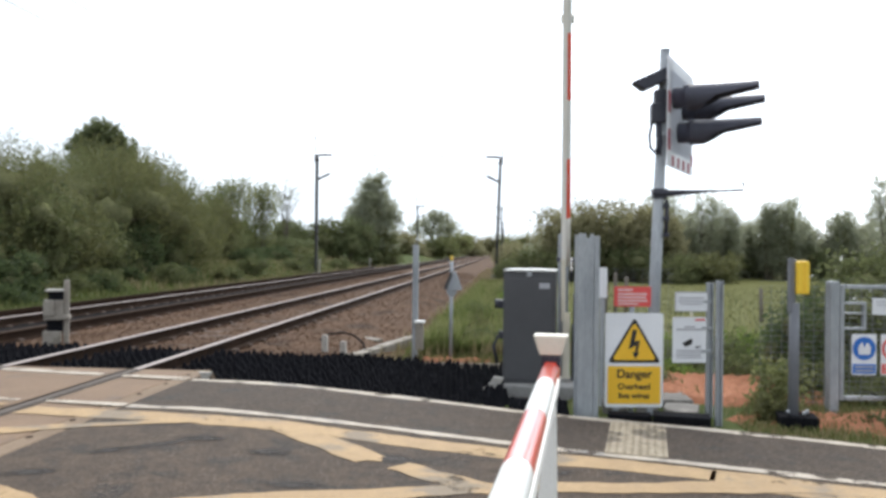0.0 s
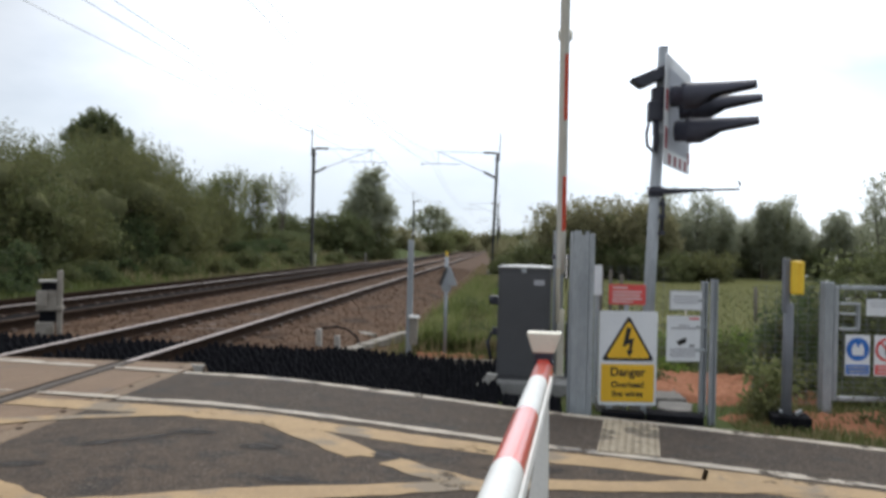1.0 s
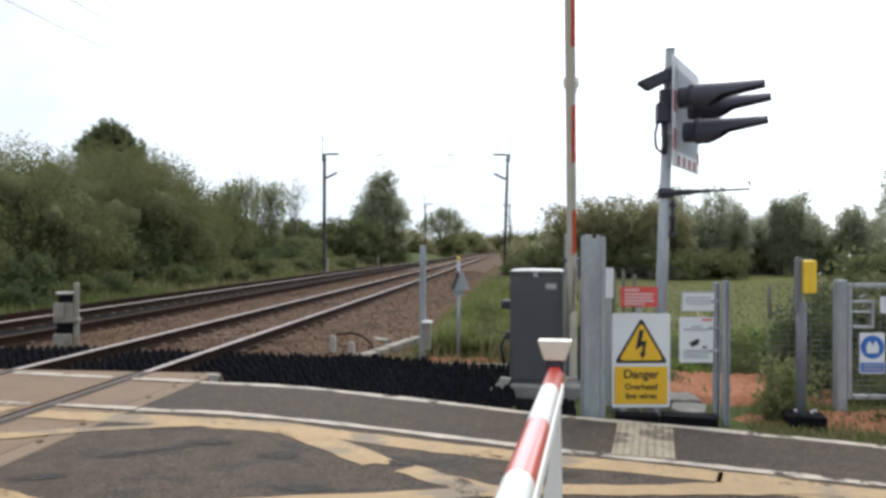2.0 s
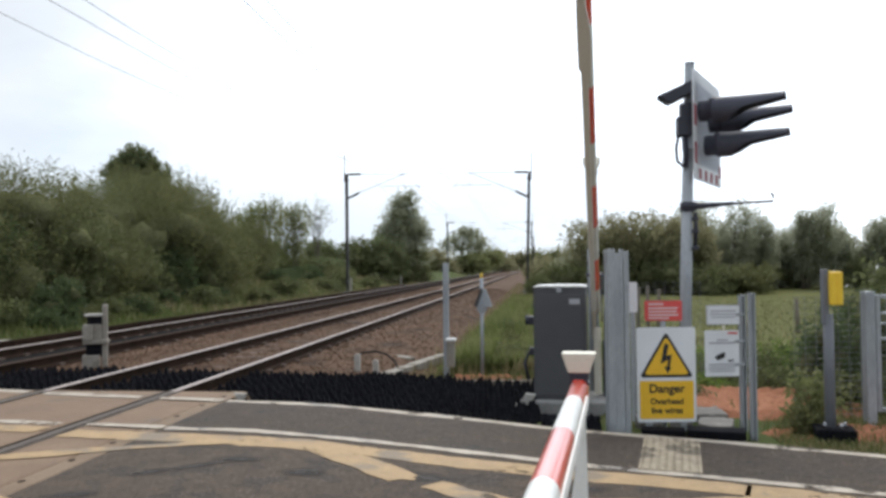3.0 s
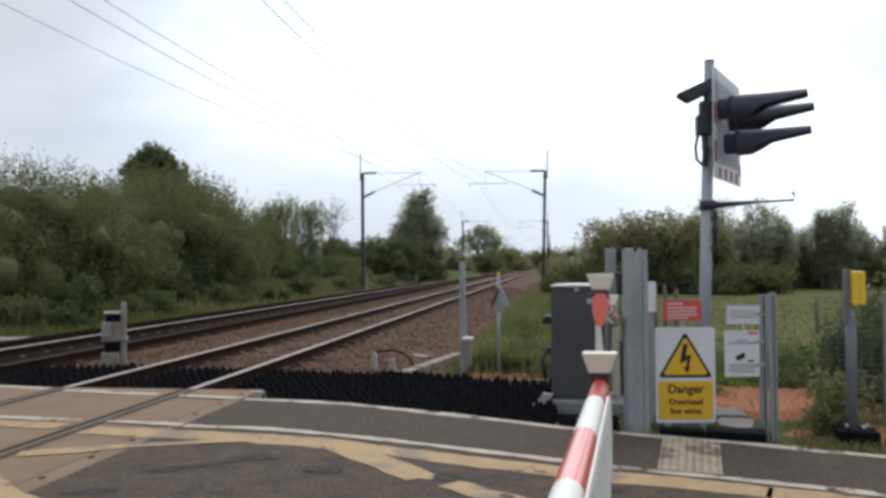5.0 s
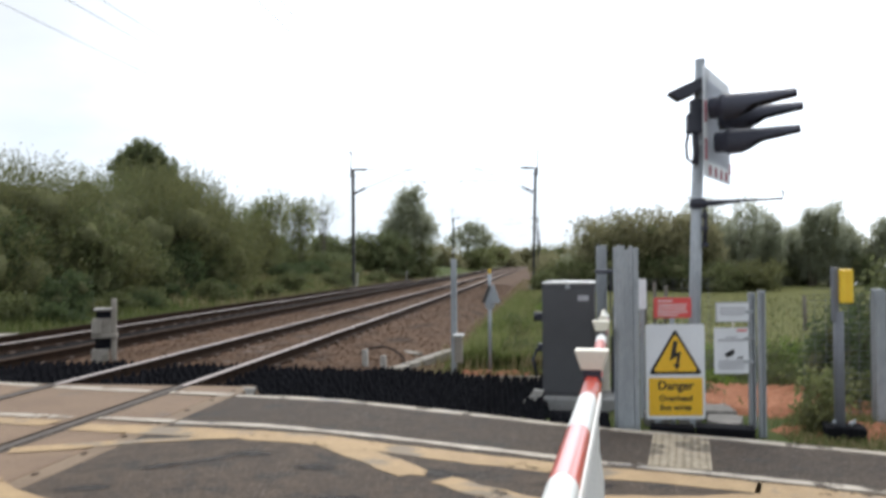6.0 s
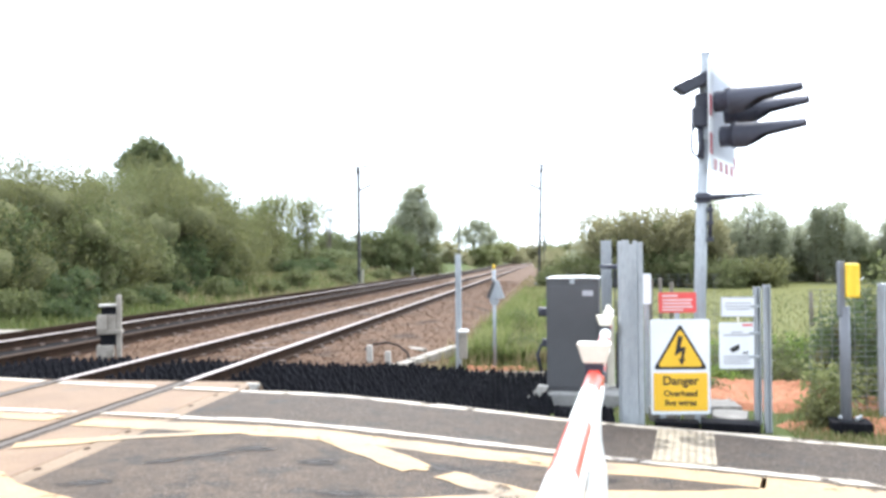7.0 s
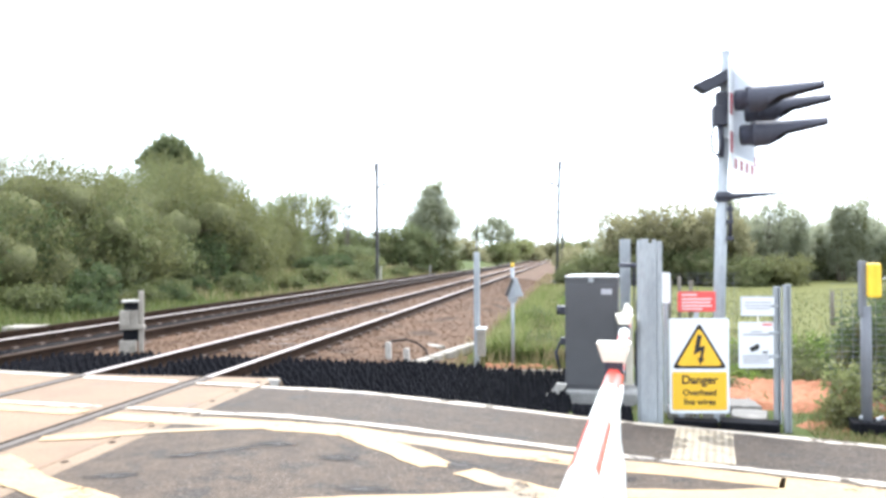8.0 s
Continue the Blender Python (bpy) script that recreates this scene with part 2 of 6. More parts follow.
dark_ballast = surface("near_black_ballast", (0.010, 0.0085, 0.0085), (0.017, 0.014, 0.013), 2.5, 0.95, 0, 0.9, 40, vary=0.1, spec=0.04)
rail_rust = surface("rusty_rail_side", (0.026, 0.016, 0.011), (0.044, 0.027, 0.018), 5.0, 0.95, 0.0, 0.5, 60, spec=0.05)
ballast_stone = surface("ballast_stone", (0.0834, 0.0487, 0.0294), (0.1185, 0.0712, 0.0441), 1.5, 0.95, 0, 0.8, 40, stain=(0.056, 0.037, 0.026), amount=0.42, vary=0.11, spec=0.1, speck=0.55)
sleeper_mat = surface("sleeper_concrete", (0.078, 0.050, 0.035), (0.13, 0.09, 0.066), 3.0, 0.9, 0, 0.5, 50, vary=0.2)
soil = surface("red_soil", (0.276, 0.1154, 0.062), (0.396, 0.1802, 0.105), 2.5, 0.95, 0, 0.9, 40, stain=(0.08, 0.09, 0.03), amount=0.3, spec=0.1)
rough_grass = surface("rough_grass_ground", (0.052, 0.068, 0.021), (0.08, 0.098, 0.032), 0.5, 0.95, 0, 0.8, 30, stain=(0.12, 0.105, 0.05), amount=0.35, spec=0.05)
field_grass = surface("field_grass_ground", (0.096, 0.099, 0.032), (0.132, 0.13, 0.046), 0.3, 0.95, 0, 0.8, 18, stain=(0.125, 0.12, 0.048), amount=0.3, spec=0.05)
black_rubber = surface("black_rubber", (0.010, 0.010, 0.012), (0.014, 0.014, 0.0165), 6.0, 0.95, 0, 0.3, 40, vary=0.15, spec=0.06)
cabinet_grey = surface("dark_grey_paint", (0.058, 0.058, 0.062), (0.072, 0.072, 0.076), 2.0, 0.55, 0, 0.06, 80, speck=0.2)
lid_mat = surface("pale_cabinet_lid", (0.74, 0.73, 0.69), (0.82, 0.81, 0.77), 3.0, 0.4, 0, 0.05, 60, speck=0.2)
galvanised = surface("galvanised_steel", (0.30, 0.32, 0.335), (0.43, 0.45, 0.465), 5.0, 0.55, 0.35, 0.1, 50, stretch=(1, 1, 0.25), stain=(0.24, 0.25, 0.25), amount=0.3, speck=0.5)
post_grey = surface("grey_painted_post", (0.13, 0.135, 0.15), (0.17, 0.175, 0.19), 3.0, 0.6, 0, 0.1, 60, speck=0.2)
steel_dark = surface("weathered_mast_steel", (0.065, 0.062, 0.06), (0.11, 0.105, 0.1), 3.0, 0.7, 0.3, 0.1, 40, stretch=(1, 1, 0.1))
# black hood plastic with the bluish lens glare put into its colour
hood_plastic = surface("glare_paled_black_plastic", (0.042, 0.043, 0.062), (0.062, 0.063, 0.086), 5.0, 0.6, 0, 0.06, 60, speck=0.3)
# the slight blue lift is lens glare put into the black
black_plastic = surface("black_plastic", (0.022, 0.023, 0.036), (0.034, 0.035, 0.05), 4.0, 0.5, 0, 0.05, 60, speck=0.2)
red_paint = surface("boom_red", (0.78, 0.065, 0.025), (0.86, 0.09, 0.04), 3.0, 0.3, 0, 0.03, 60, rough_var=0.06, spec=0.9, coat=1.0, speck=0.2)
white_gloss = surface("boom_white", (0.70, 0.69, 0.64), (0.79, 0.78, 0.73), 3.0, 0.4, 0, 0.03, 60, rough_var=0.06, stain=(0.6, 0.58, 0.53), amount=0.15, speck=0.2)
# cream paint lightened to offset the shade on the boom's underside
lifted_cream = surface("brightened_cream_paint", (0.84, 0.82, 0.75), (0.89, 0.87, 0.81), 3.0, 0.5, 0, 0.04, 60, speck=0.2)
cream_paint = surface("cream_paint", (0.74, 0.69, 0.56), (0.82, 0.77, 0.64), 3.0, 0.55, 0, 0.05, 60, speck=0.2)
sign_white = surface("sign_white", (0.72, 0.73, 0.75), (0.80, 0.81, 0.82), 2.0, 0.5, 0, 0.03, 50, stain=(0.6, 0.61, 0.6), amount=0.15, speck=0.2)
# translucency is added only to bring the board near the sky's brightness
board_white = foliage("translucent_white_board", (0.84, 0.85, 0.86), (0.88, 0.89, 0.90), (0.90, 0.91, 0.92), 0.75)
# purplish glare over the red border is put into this maroon
maroon_red = surface("maroon_border_paint", (0.30, 0.045, 0.06), (0.36, 0.07, 0.09), 3.0, 0.6, 0, 0.04, 50, speck=0.3)
# glare over the darker inner field is put into this pale grey
field_white = foliage("glare_paled_field", (0.70, 0.71, 0.74), (0.73, 0.74, 0.77), (0.76, 0.77, 0.80), 0.7)
sign_yellow = surface("sign_yellow", (0.82, 0.47, 0.022), (0.88, 0.52, 0.03), 2.0, 0.5, 0, 0.03, 50, speck=0.2)
box_yellow = surface("yellow_box_paint", (0.83, 0.52, 0.03), (0.88, 0.58, 0.04), 3.0, 0.45, 0, 0.03, 50, speck=0.2)
sign_black = surface("sign_black", (0.015, 0.014, 0.013), (0.025, 0.023, 0.02), 3.0, 0.5, speck=0.2)
sign_red = surface("sign_red", (0.62, 0.06, 0.055), (0.7, 0.09, 0.08), 2.0, 0.5, 0, 0.03, 50, speck=0.2)
sign_blue = surface("sign_blue", (0.02, 0.13, 0.46), (0.03, 0.17, 0.54), 2.0, 0.5, 0, 0.03, 50, speck=0.2)
pale_ink = surface("pale_lettering", (0.66, 0.46, 0.44), (0.72, 0.52, 0.5), 4.0, 0.5, speck=0.2)
grey_ink = surface("grey_lettering", (0.33, 0.33, 0.35), (0.42, 0.42, 0.44), 4.0, 0.5, speck=0.2)
bark = surface("bark", (0.09, 0.075, 0.055), (0.16, 0.135, 0.1), 4.0, 0.95, 0, 0.9, 25, stretch=(1, 1, 0.3))
wood_post = surface("weathered_wood", (0.12, 0.1, 0.075), (0.19, 0.16, 0.125), 4.0, 0.9, 0, 0.6, 40, stretch=(1, 1, 0.2))
thatch = surface("inner_twigs", (0.12, 0.122, 0.062), (0.155, 0.155, 0.078), 2.0, 1.0, 0, 0.8, 14, spec=0.0)
leaf_willow = foliage("willow_leaves", (0.090, 0.096, 0.040), (0.132, 0.137, 0.056), (0.182, 0.182, 0.078))
leaf_dark = foliage("dark_leaves", (0.055, 0.076, 0.034), (0.08, 0.106, 0.046), (0.11, 0.14, 0.06))
leaf_mid = foliage("hedge_leaves", (0.092, 0.104, 0.044), (0.125, 0.14, 0.06), (0.165, 0.18, 0.08))
petal_white = foliage("white_petals", (0.74, 0.74, 0.70), (0.80, 0.80, 0.76), (0.84, 0.84, 0.80), 0.4)
# distance haze is put into the next two colours, paler than real leaves
leaf_hazed = foliage("haze_paled_leaves", (0.275, 0.29, 0.195), (0.34, 0.355, 0.25), (0.415, 0.43, 0.315), 0.68)
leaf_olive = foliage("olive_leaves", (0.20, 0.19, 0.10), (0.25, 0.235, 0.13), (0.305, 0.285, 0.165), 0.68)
field_blade = foliage("pasture_blades", (0.082, 0.096, 0.033), (0.098, 0.112, 0.04), (0.116, 0.126, 0.048), 0.2)
leaf_soft = foliage("grey_green_leaves", (0.115, 0.135, 0.062), (0.15, 0.172, 0.08), (0.19, 0.21, 0.105))
leaf_fresh = foliage("fresh_leaves", (0.09, 0.14, 0.03), (0.14, 0.2, 0.045), (0.2, 0.26, 0.07))
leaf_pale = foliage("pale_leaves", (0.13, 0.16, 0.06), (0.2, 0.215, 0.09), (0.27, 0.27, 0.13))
grass_blade = foliage("grass_blades", (0.088, 0.112, 0.031), (0.128, 0.152, 0.048), (0.185, 0.19, 0.077), 0.3)
verge_blade = foliage("fresh_verge_blades", (0.07, 0.09, 0.026), (0.15, 0.178, 0.056), (0.26, 0.255, 0.115), 0.5)
dry_grass = foliage("dry_grass_blades", (0.2, 0.17, 0.08), (0.27, 0.22, 0.11), (0.32, 0.27, 0.15), 0.2)


# ---- builders ----
def mesh_of(name, bm, mats, smooth=False):
    me = bpy.data.meshes.new(name)
    bm.normal_update()
    bm.to_mesh(me)
    bm.free()
    for m in mats if isinstance(mats, (list, tuple)) else [mats]:
        me.materials.append(m)
    if smooth:
        for p in me.polygons:
            p.use_smooth = True
    return me


def part(name, bm, material, parent, label="", smooth=False, at=None):
    ob = new(name, mesh_of(name, bm, material, smooth))
    ob.parent = parent
    if at is not None:
        ob.matrix_basis = at
    return tagged(ob, label)


def thing(name, label, category, at=None, group="", kind=""):
    ob = tagged(new(name), label, category, group, kind)
    if at is not None:
        ob.matrix_basis = at
    return ob


def single(name, bm, material, label, category, kind="", group="", smooth=False, at=None):
    ob = tagged(new(name, mesh_of(name, bm, material, smooth)), label, category, group, kind)
    if at is not None:
        ob.matrix_basis = at
    return ob


def box(bm, x0, y0, z0, x1, y1, z1, bevel=0.0, index=0, m=None):
    r = bmesh.ops.create_cube(bm, size=1.0)
    vs = r["verts"]
    bmesh.ops.scale(bm, vec=(x1 - x0, y1 - y0, z1 - z0), verts=vs)
    bmesh.ops.translate(bm, vec=((x0 + x1) / 2, (y0 + y1) / 2, (z0 + z1) / 2), verts=vs)
    faces = list({f for v in vs for f in v.link_faces})
    if bevel:
        es = list({e for v in vs for e in v.link_edges})
        rb = bmesh.ops.bevel(bm, geom=es, offset=bevel, segments=2, affect="EDGES", profile=0.5)
        faces = list({f for v in rb["verts"] for f in v.link_faces} | {f for f in faces if f.is_valid})
        vs = list({v for f in faces for v in f.verts})
    for f in faces:
        f.material_index = index
    if m is not None:
        bmesh.ops.transform(bm, matrix=m, verts=vs)
    return vs


def tube(bm, path, radii, sides=8, index=0, caps=True):
    """A round bar along a list of points."""
    rings = []
    pts = [Vector(p) for p in path]
    for i, p in enumerate(pts):
        d = (pts[min(i + 1, len(pts) - 1)] - pts[max(i - 1, 0)]).normalized()
        up = Vector((0, 0, 1)) if abs(d.z) < 0.9 else Vector((1, 0, 0))
        u = d.cross(up).normalized()
        v = u.cross(d).normalized()
        r = radii[i] if isinstance(radii, (list, tuple)) else radii
        rings.append([bm.verts.new(p + r * (math.cos(2 * math.pi * k / sides) * u + math.sin(2 * math.pi * k / sides) * v)) for k in range(sides)])
    for a, b in zip(rings, rings[1:]):
        for k in range(sides):
            f = bm.faces.new((a[k], a[(k + 1) % sides], b[(k + 1) % sides], b[k]))
            f.material_index, f.smooth = index, sides > 6
    if caps:
        bm.faces.new(list(reversed(rings[0]))).material_index = index
        bm.faces.new(rings[-1]).material_index = index
    return rings


def prism(bm, outline, axis, lo, hi, index=0):
    """An outline in the plane square to an axis, given thickness along it."""
    def put(a, b, c):
        return {"x": (c, a, b), "y": (a, c, b), "z": (a, b, c)}[axis]
    A = [bm.verts.new(put(a, b, lo)) for a, b in outline]
    B = [bm.verts.new(put(a, b, hi)) for a, b in outline]
    n = len(outline)
    fs = [bm.faces.new(A), bm.faces.new(B)] + [bm.faces.new((A[i], A[(i + 1) % n], B[(i + 1) % n], B[i])) for i in range(n)]
    for f in fs:
        f.material_index = index
    bmesh.ops.recalc_face_normals(bm, faces=fs)
    return A + B


def bulk(name, verts, faces, mat):
    me = bpy.data.meshes.new(name)
    me.from_pydata(verts.tolist() if hasattr(verts, "tolist") else verts, [], faces.tolist() if hasattr(faces, "tolist") else faces)
    me.materials.append(mat)
    return me


def smooth01(a, b, x):
    t = min(1.0, max(0.0, (x - a) / (b - a)))
    return t * t * (3 - 2 * t)


def road_z(x):
    return -0.12 * smooth01(-2.6, 0.8, x)


def far_edge(x):
    """The far white line of the footway: y over x."""
    return 7.39 - 0.195 * (x + 2.9) if x < -2.9 else 7.39 - 0.098 * (x + 2.9) - 0.0288 * (x + 2.9) ** 2


def near_edge(x):
    """The white line between carriageway and footway."""
    return 6.11 - 0.13 * (x + 2.9) if x < -2.9 else 6.11 - 0.05 * (x + 2.9) - 0.0325 * (x + 2.9) ** 2


# ---- the ground, one sheet to the horizon ----
def ground_z(x, y):
    cross = road_z(x) - 0.06
    bed = smooth01(-12.5, -10.0, x) * (1 - smooth01(-1.6, -0.9, x))
    verge = -0.16 - 0.34 * smooth01(12, 45, y) - 0.12 * smooth01(0, 8, x) * smooth01(9, 30, y)
    verge += (0.35 - verge) * (1 - smooth01(-15.0, -11.6, x))  # low bank up to the scrub
    beyond = verge * (1 - bed) + (-0.42) * bed
    dip = 0.3 * smooth01(7.55, 7.9, y) * (1 - smooth01(9.6, 10.2, y)) * smooth01(-11.5, -10.5, x) * (1 - smooth01(0.3, 0.7, x))
    dip += 0.3 * (1 - smooth01(-2.2, -1.3, y)) * smooth01(-12, -10.5, x) * (1 - smooth01(-1.6, -0.9, x))
    k = smooth01(7.5, 8.6, y + 0.12 * x if x > 0 else y)
    rough = 0.05 * noise.noise(Vector((x * 0.5, y * 0.5, 0))) + 0.02 * noise.noise(Vector((x * 1.9, y * 1.9, 3)))
    return cross * (1 - k) + (beyond + rough * (1 - bed)) * k - dip


def ground():
    def axis(lo, hi, fine_lo, fine_hi, step):
        out, v = [], fine_lo
        while v < fine_hi:
            out.append(v)
            v += step
        s = step
        while v < hi:
            out.append(v)
            s *= 1.18
            v += s
        out.append(hi)
        v, s = fine_lo, step
        low = []
        while v > lo:
            s *= 1.18
            v -= s
            low.append(max(v, lo))
        return sorted(set(low)) + out
    xs, ys = axis(-1500, 1500, -14, 8, 0.3), axis(-300, 3000, 5, 24, 0.3)
    verts = [(x, y, ground_z(x, y)) for y in ys for x in xs]
    n = len(xs)
    faces = [(j * n + i, j * n + i + 1, (j + 1) * n + i + 1, (j + 1) * n + i) for j in range(len(ys) - 1) for i in range(n - 1)]
    me = bulk("ground", verts, faces, rough_grass)
    me.materials.append(field_grass)
    for p in me.polygons:
        c = p.center
        p.use_smooth = True
        p.material_index = 1 if c.x > 1.2 + 0.3 * math.sin(c.y) and c.y > 11.5 else 0
    tagged(new("ground", me), "rough green grass and weedy verge along the railway", "ground", kind="structure")


ground()


def strip(name, lo, hi, x0, x1, z_of, mat, label, category, step=0.2, thick=0.05):
    """A flat slab between two edge lines y = lo(x) and y = hi(x)."""
    bm = bmesh.new()
    n = max(2, int((x1 - x0) / step))
    rows = []
    for i in range(n + 1):
        x = x0 + (x1 - x0) * i / n
        z = z_of(x)
        rows.append([bm.verts.new((x, y, zz)) for y, zz in ((lo(x), z), (hi(x), z), (hi(x), z - thick), (lo(x), z - thick))])
    for a, b in zip(rows, rows[1:]):
        for k in range(4):
            bm.faces.new((a[k], b[k], b[(k + 1) % 4], a[(k + 1) % 4]))
    bm.faces.new(rows[0])
    bm.faces.new(list(reversed(rows[-1])))
    bmesh.ops.recalc_face_normals(bm, faces=bm.faces[:])
    return single(name, bm, mat, label, category, "structure")


strip("road", lambda x: -1.2, lambda x: near_edge(x), -2.98, 40, road_z, asphalt, "worn dark grey asphalt carriageway over the crossing", "road", 0.25)
strip("road", lambda x: -1.2, lambda x: near_edge(-10.6), -40, -10.6, lambda x: 0.0, asphalt, "worn dark grey asphalt carriageway beyond the tracks", "road", 2)
strip("pavement", lambda x: near_edge(x), lambda x: far_edge(x) + 0.09, -2.98, 40, lambda x: road_z(x) + 0.002, path_asphalt, "grey asphalt footway beside the carriageway", "pavement", 0.25)
strip("pavement", lambda x: near_edge(-10.6), lambda x: far_edge(-10.6), -40, -10.6, lambda x: 0.006, path_asphalt, "grey asphalt footway beyond the tracks", "pavement", 2)


def wobble(x, seed, amount):
    return amount * noise.noise(Vector((x * 1.7, seed, 0.3))) + 0.6 * amount * noise.noise(Vector((x * 6.1, seed, 1.3)))


def edge_line(name, edge, half, x0, x1, lift, mat, label, seed, ragged=0.035):
    bm = bmesh.new()
    n = int((x1 - x0) / 0.05)
    prev = None
    for i in range(n + 1):
        x = x0 + (x1 - x0) * i / n
        z = road_z(x) + lift
        row = [bm.verts.new((x, edge(x) - half + wobble(x, seed, ragged), z)), bm.verts.new((x, edge(x) + half + wobble(x, seed + 5, ragged), z))]
        if prev:
            bm.faces.new((prev[0], row[0], row[1], prev[1]))
        prev = row
    return single(name, bm, mat, label, "road marking", "structure")


edge_line("edge_line", far_edge, 0.06, -2.95, 30, 0.006, white_paint, "worn white line along the outer edge of the footway", 1)
edge_line("edge_line", near_edge, 0.05, -2.95, 30, 0.006, white_paint, "worn white line between footway and carriageway", 2)
edge_line("edge_line", far_edge, 0.07, -11, -5.32, 0.004, white_paint, "worn white line on the concrete panels", 3)
edge_line("edge_line", far_edge, 0.07, -5.1, -3.93, 0.004, white_paint, "worn white line between the rails", 4)
edge_line("edge_line", far_edge, 0.07, -3.68, -3.0, 0.010, white_paint, "worn white line beside the rail", 4)
edge_line("edge_line", near_edge, 0.06, -11, -5.32, 0.004, white_paint, "worn white line on the concrete panels", 6)
edge_line("edge_line", near_edge, 0.06, -5.1, -3.93, 0.004, white_paint, "worn white line between the rails", 7)
edge_line("edge_line", near_edge, 0.06, -3.68, -2.97, 0.010, white_paint, "worn white line beside the rail", 7)


def hatch(points, half, seed, lift=0.0035):
    """A worn thermoplastic line of the yellow box, from point to point."""
    bm = bmesh.new()
    path = [Vector((x, y, 0)) for x, y in points]
    prev, run = None, 0.0
    for a, b in zip(path, path[1:]):
        d = b - a
        n = max(2, int(d.length / 0.05))
        side = Vector((-d.y, d.x, 0)).normalized()
        for i in range(n + (b is path[-1])):
            c = a + d * (i / n)
            s = run + d.length * i / n
            l, r = c + side * (half + wobble(s, seed, 0.05)), c - side * (half + wobble(s, seed + 9, 0.05))
            row = [bm.verts.new((q.x, q.y, road_z(q.x) + lift)) for q in (l, r)]
            if prev:
                bm.faces.new((prev[0], prev[1], row[1], row[0]))
            prev = row
        run += d.length
    bmesh.ops.recalc_face_normals(bm, faces=bm.faces[:])
    single("box_marking", bm, yellow_paint, "worn pale yellow box-junction line on the road", "road marking", "structure")


def inner(x):
    return near_edge(x) - 0.25 - 0.06 * (1 - smooth01(-0.8, 0.6, x))


hatch([(x, inner(x)) for x in (-3.66, -3.2, -2.6, -1.8, -1.0, 0, 0.8, 1.3)], 0.14, 11)
hatch([(x, inner(x) - 0.07) for x in (1.25, 1.6, 2.0, 2.4, 3.4)], 0.19, 21)
hatch([(-5.08, 6.16), (-4.5, 6.08), (-3.94, 6.01)], 0.115, 12)
hatch([(-10.9, 6.9), (-8, 6.52), (-5.34, 6.19)], 0.115, 13)
hatch([(-1.60, 5.66), (-1.24, 5.36), (-0.97, 5.10), (-0.84, 4.98)], 0.115, 14, 0.005)
hatch([(-0.84, 5.0), (-0.76, 4.99)], 0.03, 24, 0.005)
hatch([(-0.64, 4.92), (-0.42, 4.76), (-0.16, 4.62), (0.1, 4.52)], 0.10, 15, 0.005)
hatch([(-3.66, 5.08), (-3.1, 5.34), (-2.6, 5.56), (-2.2, 5.72)], 0.085, 16, 0.005)
hatch([(-2.1, 3.65), (-1.33, 4.0), (-0.75, 4.30), (-0.3, 4.50), (0.35, 4.71), (1.02, 4.82), (1.5, 4.86), (1.9, 4.84)], 0.10, 17, 0.0065)
hatch([(-3.64, 4.54), (-3.0, 4.08), (-2.5, 3.78), (-1.9, 3.4)], 0.13, 18, 0.005)


def worn_patch(x, y, rx, ry, turn):
    bm = bmesh.new()
    bmesh.ops.create_grid(bm, x_segments=6, y_segments=6, size=1.0)
    ob = single("road_stain", bm, dark_patch, "dark worn hollow in the asphalt", "stain", "structure")
    ob.matrix_basis = pose(x, y, road_z(x) + 0.003, 0, math.degrees(math.atan((road_z(x - 0.2) - road_z(x + 0.2)) / 0.4)), turn) @ Matrix.Diagonal((rx * 0.75, ry * 0.75, 1, 1))


for spec in ((-2.42, 4.80, 0.24, 0.13, 48), (-2.2, 4.99, 0.42, 0.1, 44), (-1.98, 5.19, 0.3, 0.15, 14), (-1.96, 5.2, 0.18, 0.1, 20), (-1.48, 4.97, 0.28, 0.15, 10), (-1.5, 4.97, 0.16, 0.1, 20), (-2.44, 4.78, 0.14, 0.08, 30), (-1.15, 4.36, 0.3, 0.14, 12), (-0.70, 5.06, 0.45, 0.2, -20), (-2.62, 4.27, 0.3, 0.14, 20), (0.5, 5.3, 0.3, 0.1, 0), (1.25, 5.02, 0.1, 0.1, 0), (0.2, 5.0, 0.5, 0.2, 10), (1.26, 4.82, 0.12, 0.16, 0)):
    worn_patch(*spec)


def tactile_paving():
    slab = thing("tactile_paving", "cream blister paving slab across the grey footway", "paving", kind="structure")
    quad = [(0.68, 5.54), (1.09, 5.46), (1.26, 6.42), (0.86, 6.58)]
    z = road_z(0.95) + 0.013
    bm = bmesh.new()
    A = [bm.verts.new((x, y, z)) for x, y in quad]
    B = [bm.verts.new((x, y, z - 0.03)) for x, y in quad]
    bm.faces.new(A)
    for i in range(4):
        bm.faces.new((A[i], B[i], B[(i + 1) % 4], A[(i + 1) % 4]))
    bmesh.ops.recalc_face_normals(bm, faces=bm.faces[:])
    part("slab", bm, cream_tactile, slab)
    bm = bmesh.new()
    for i in range(8):
        for j in range(14):
            u, v = (i + 0.5) / 8, (j + 0.5) / 14
            x = (1 - v) * (quad[0][0] * (1 - u) + quad[1][0] * u) + v * (quad[3][0] * (1 - u) + quad[2][0] * u)
            y = (1 - v) * (quad[0][1] * (1 - u) + quad[1][1] * u) + v * (quad[3][1] * (1 - u) + quad[2][1] * u)
            bmesh.ops.create_cone(bm, cap_ends=True, segments=8, radius1=0.016, radius2=0.011, depth=0.008, matrix=pose(x, y, z + 0.004))
    tagged(part("blisters", bm, cream_tactile, slab), kind="stuff")


tactile_paving()

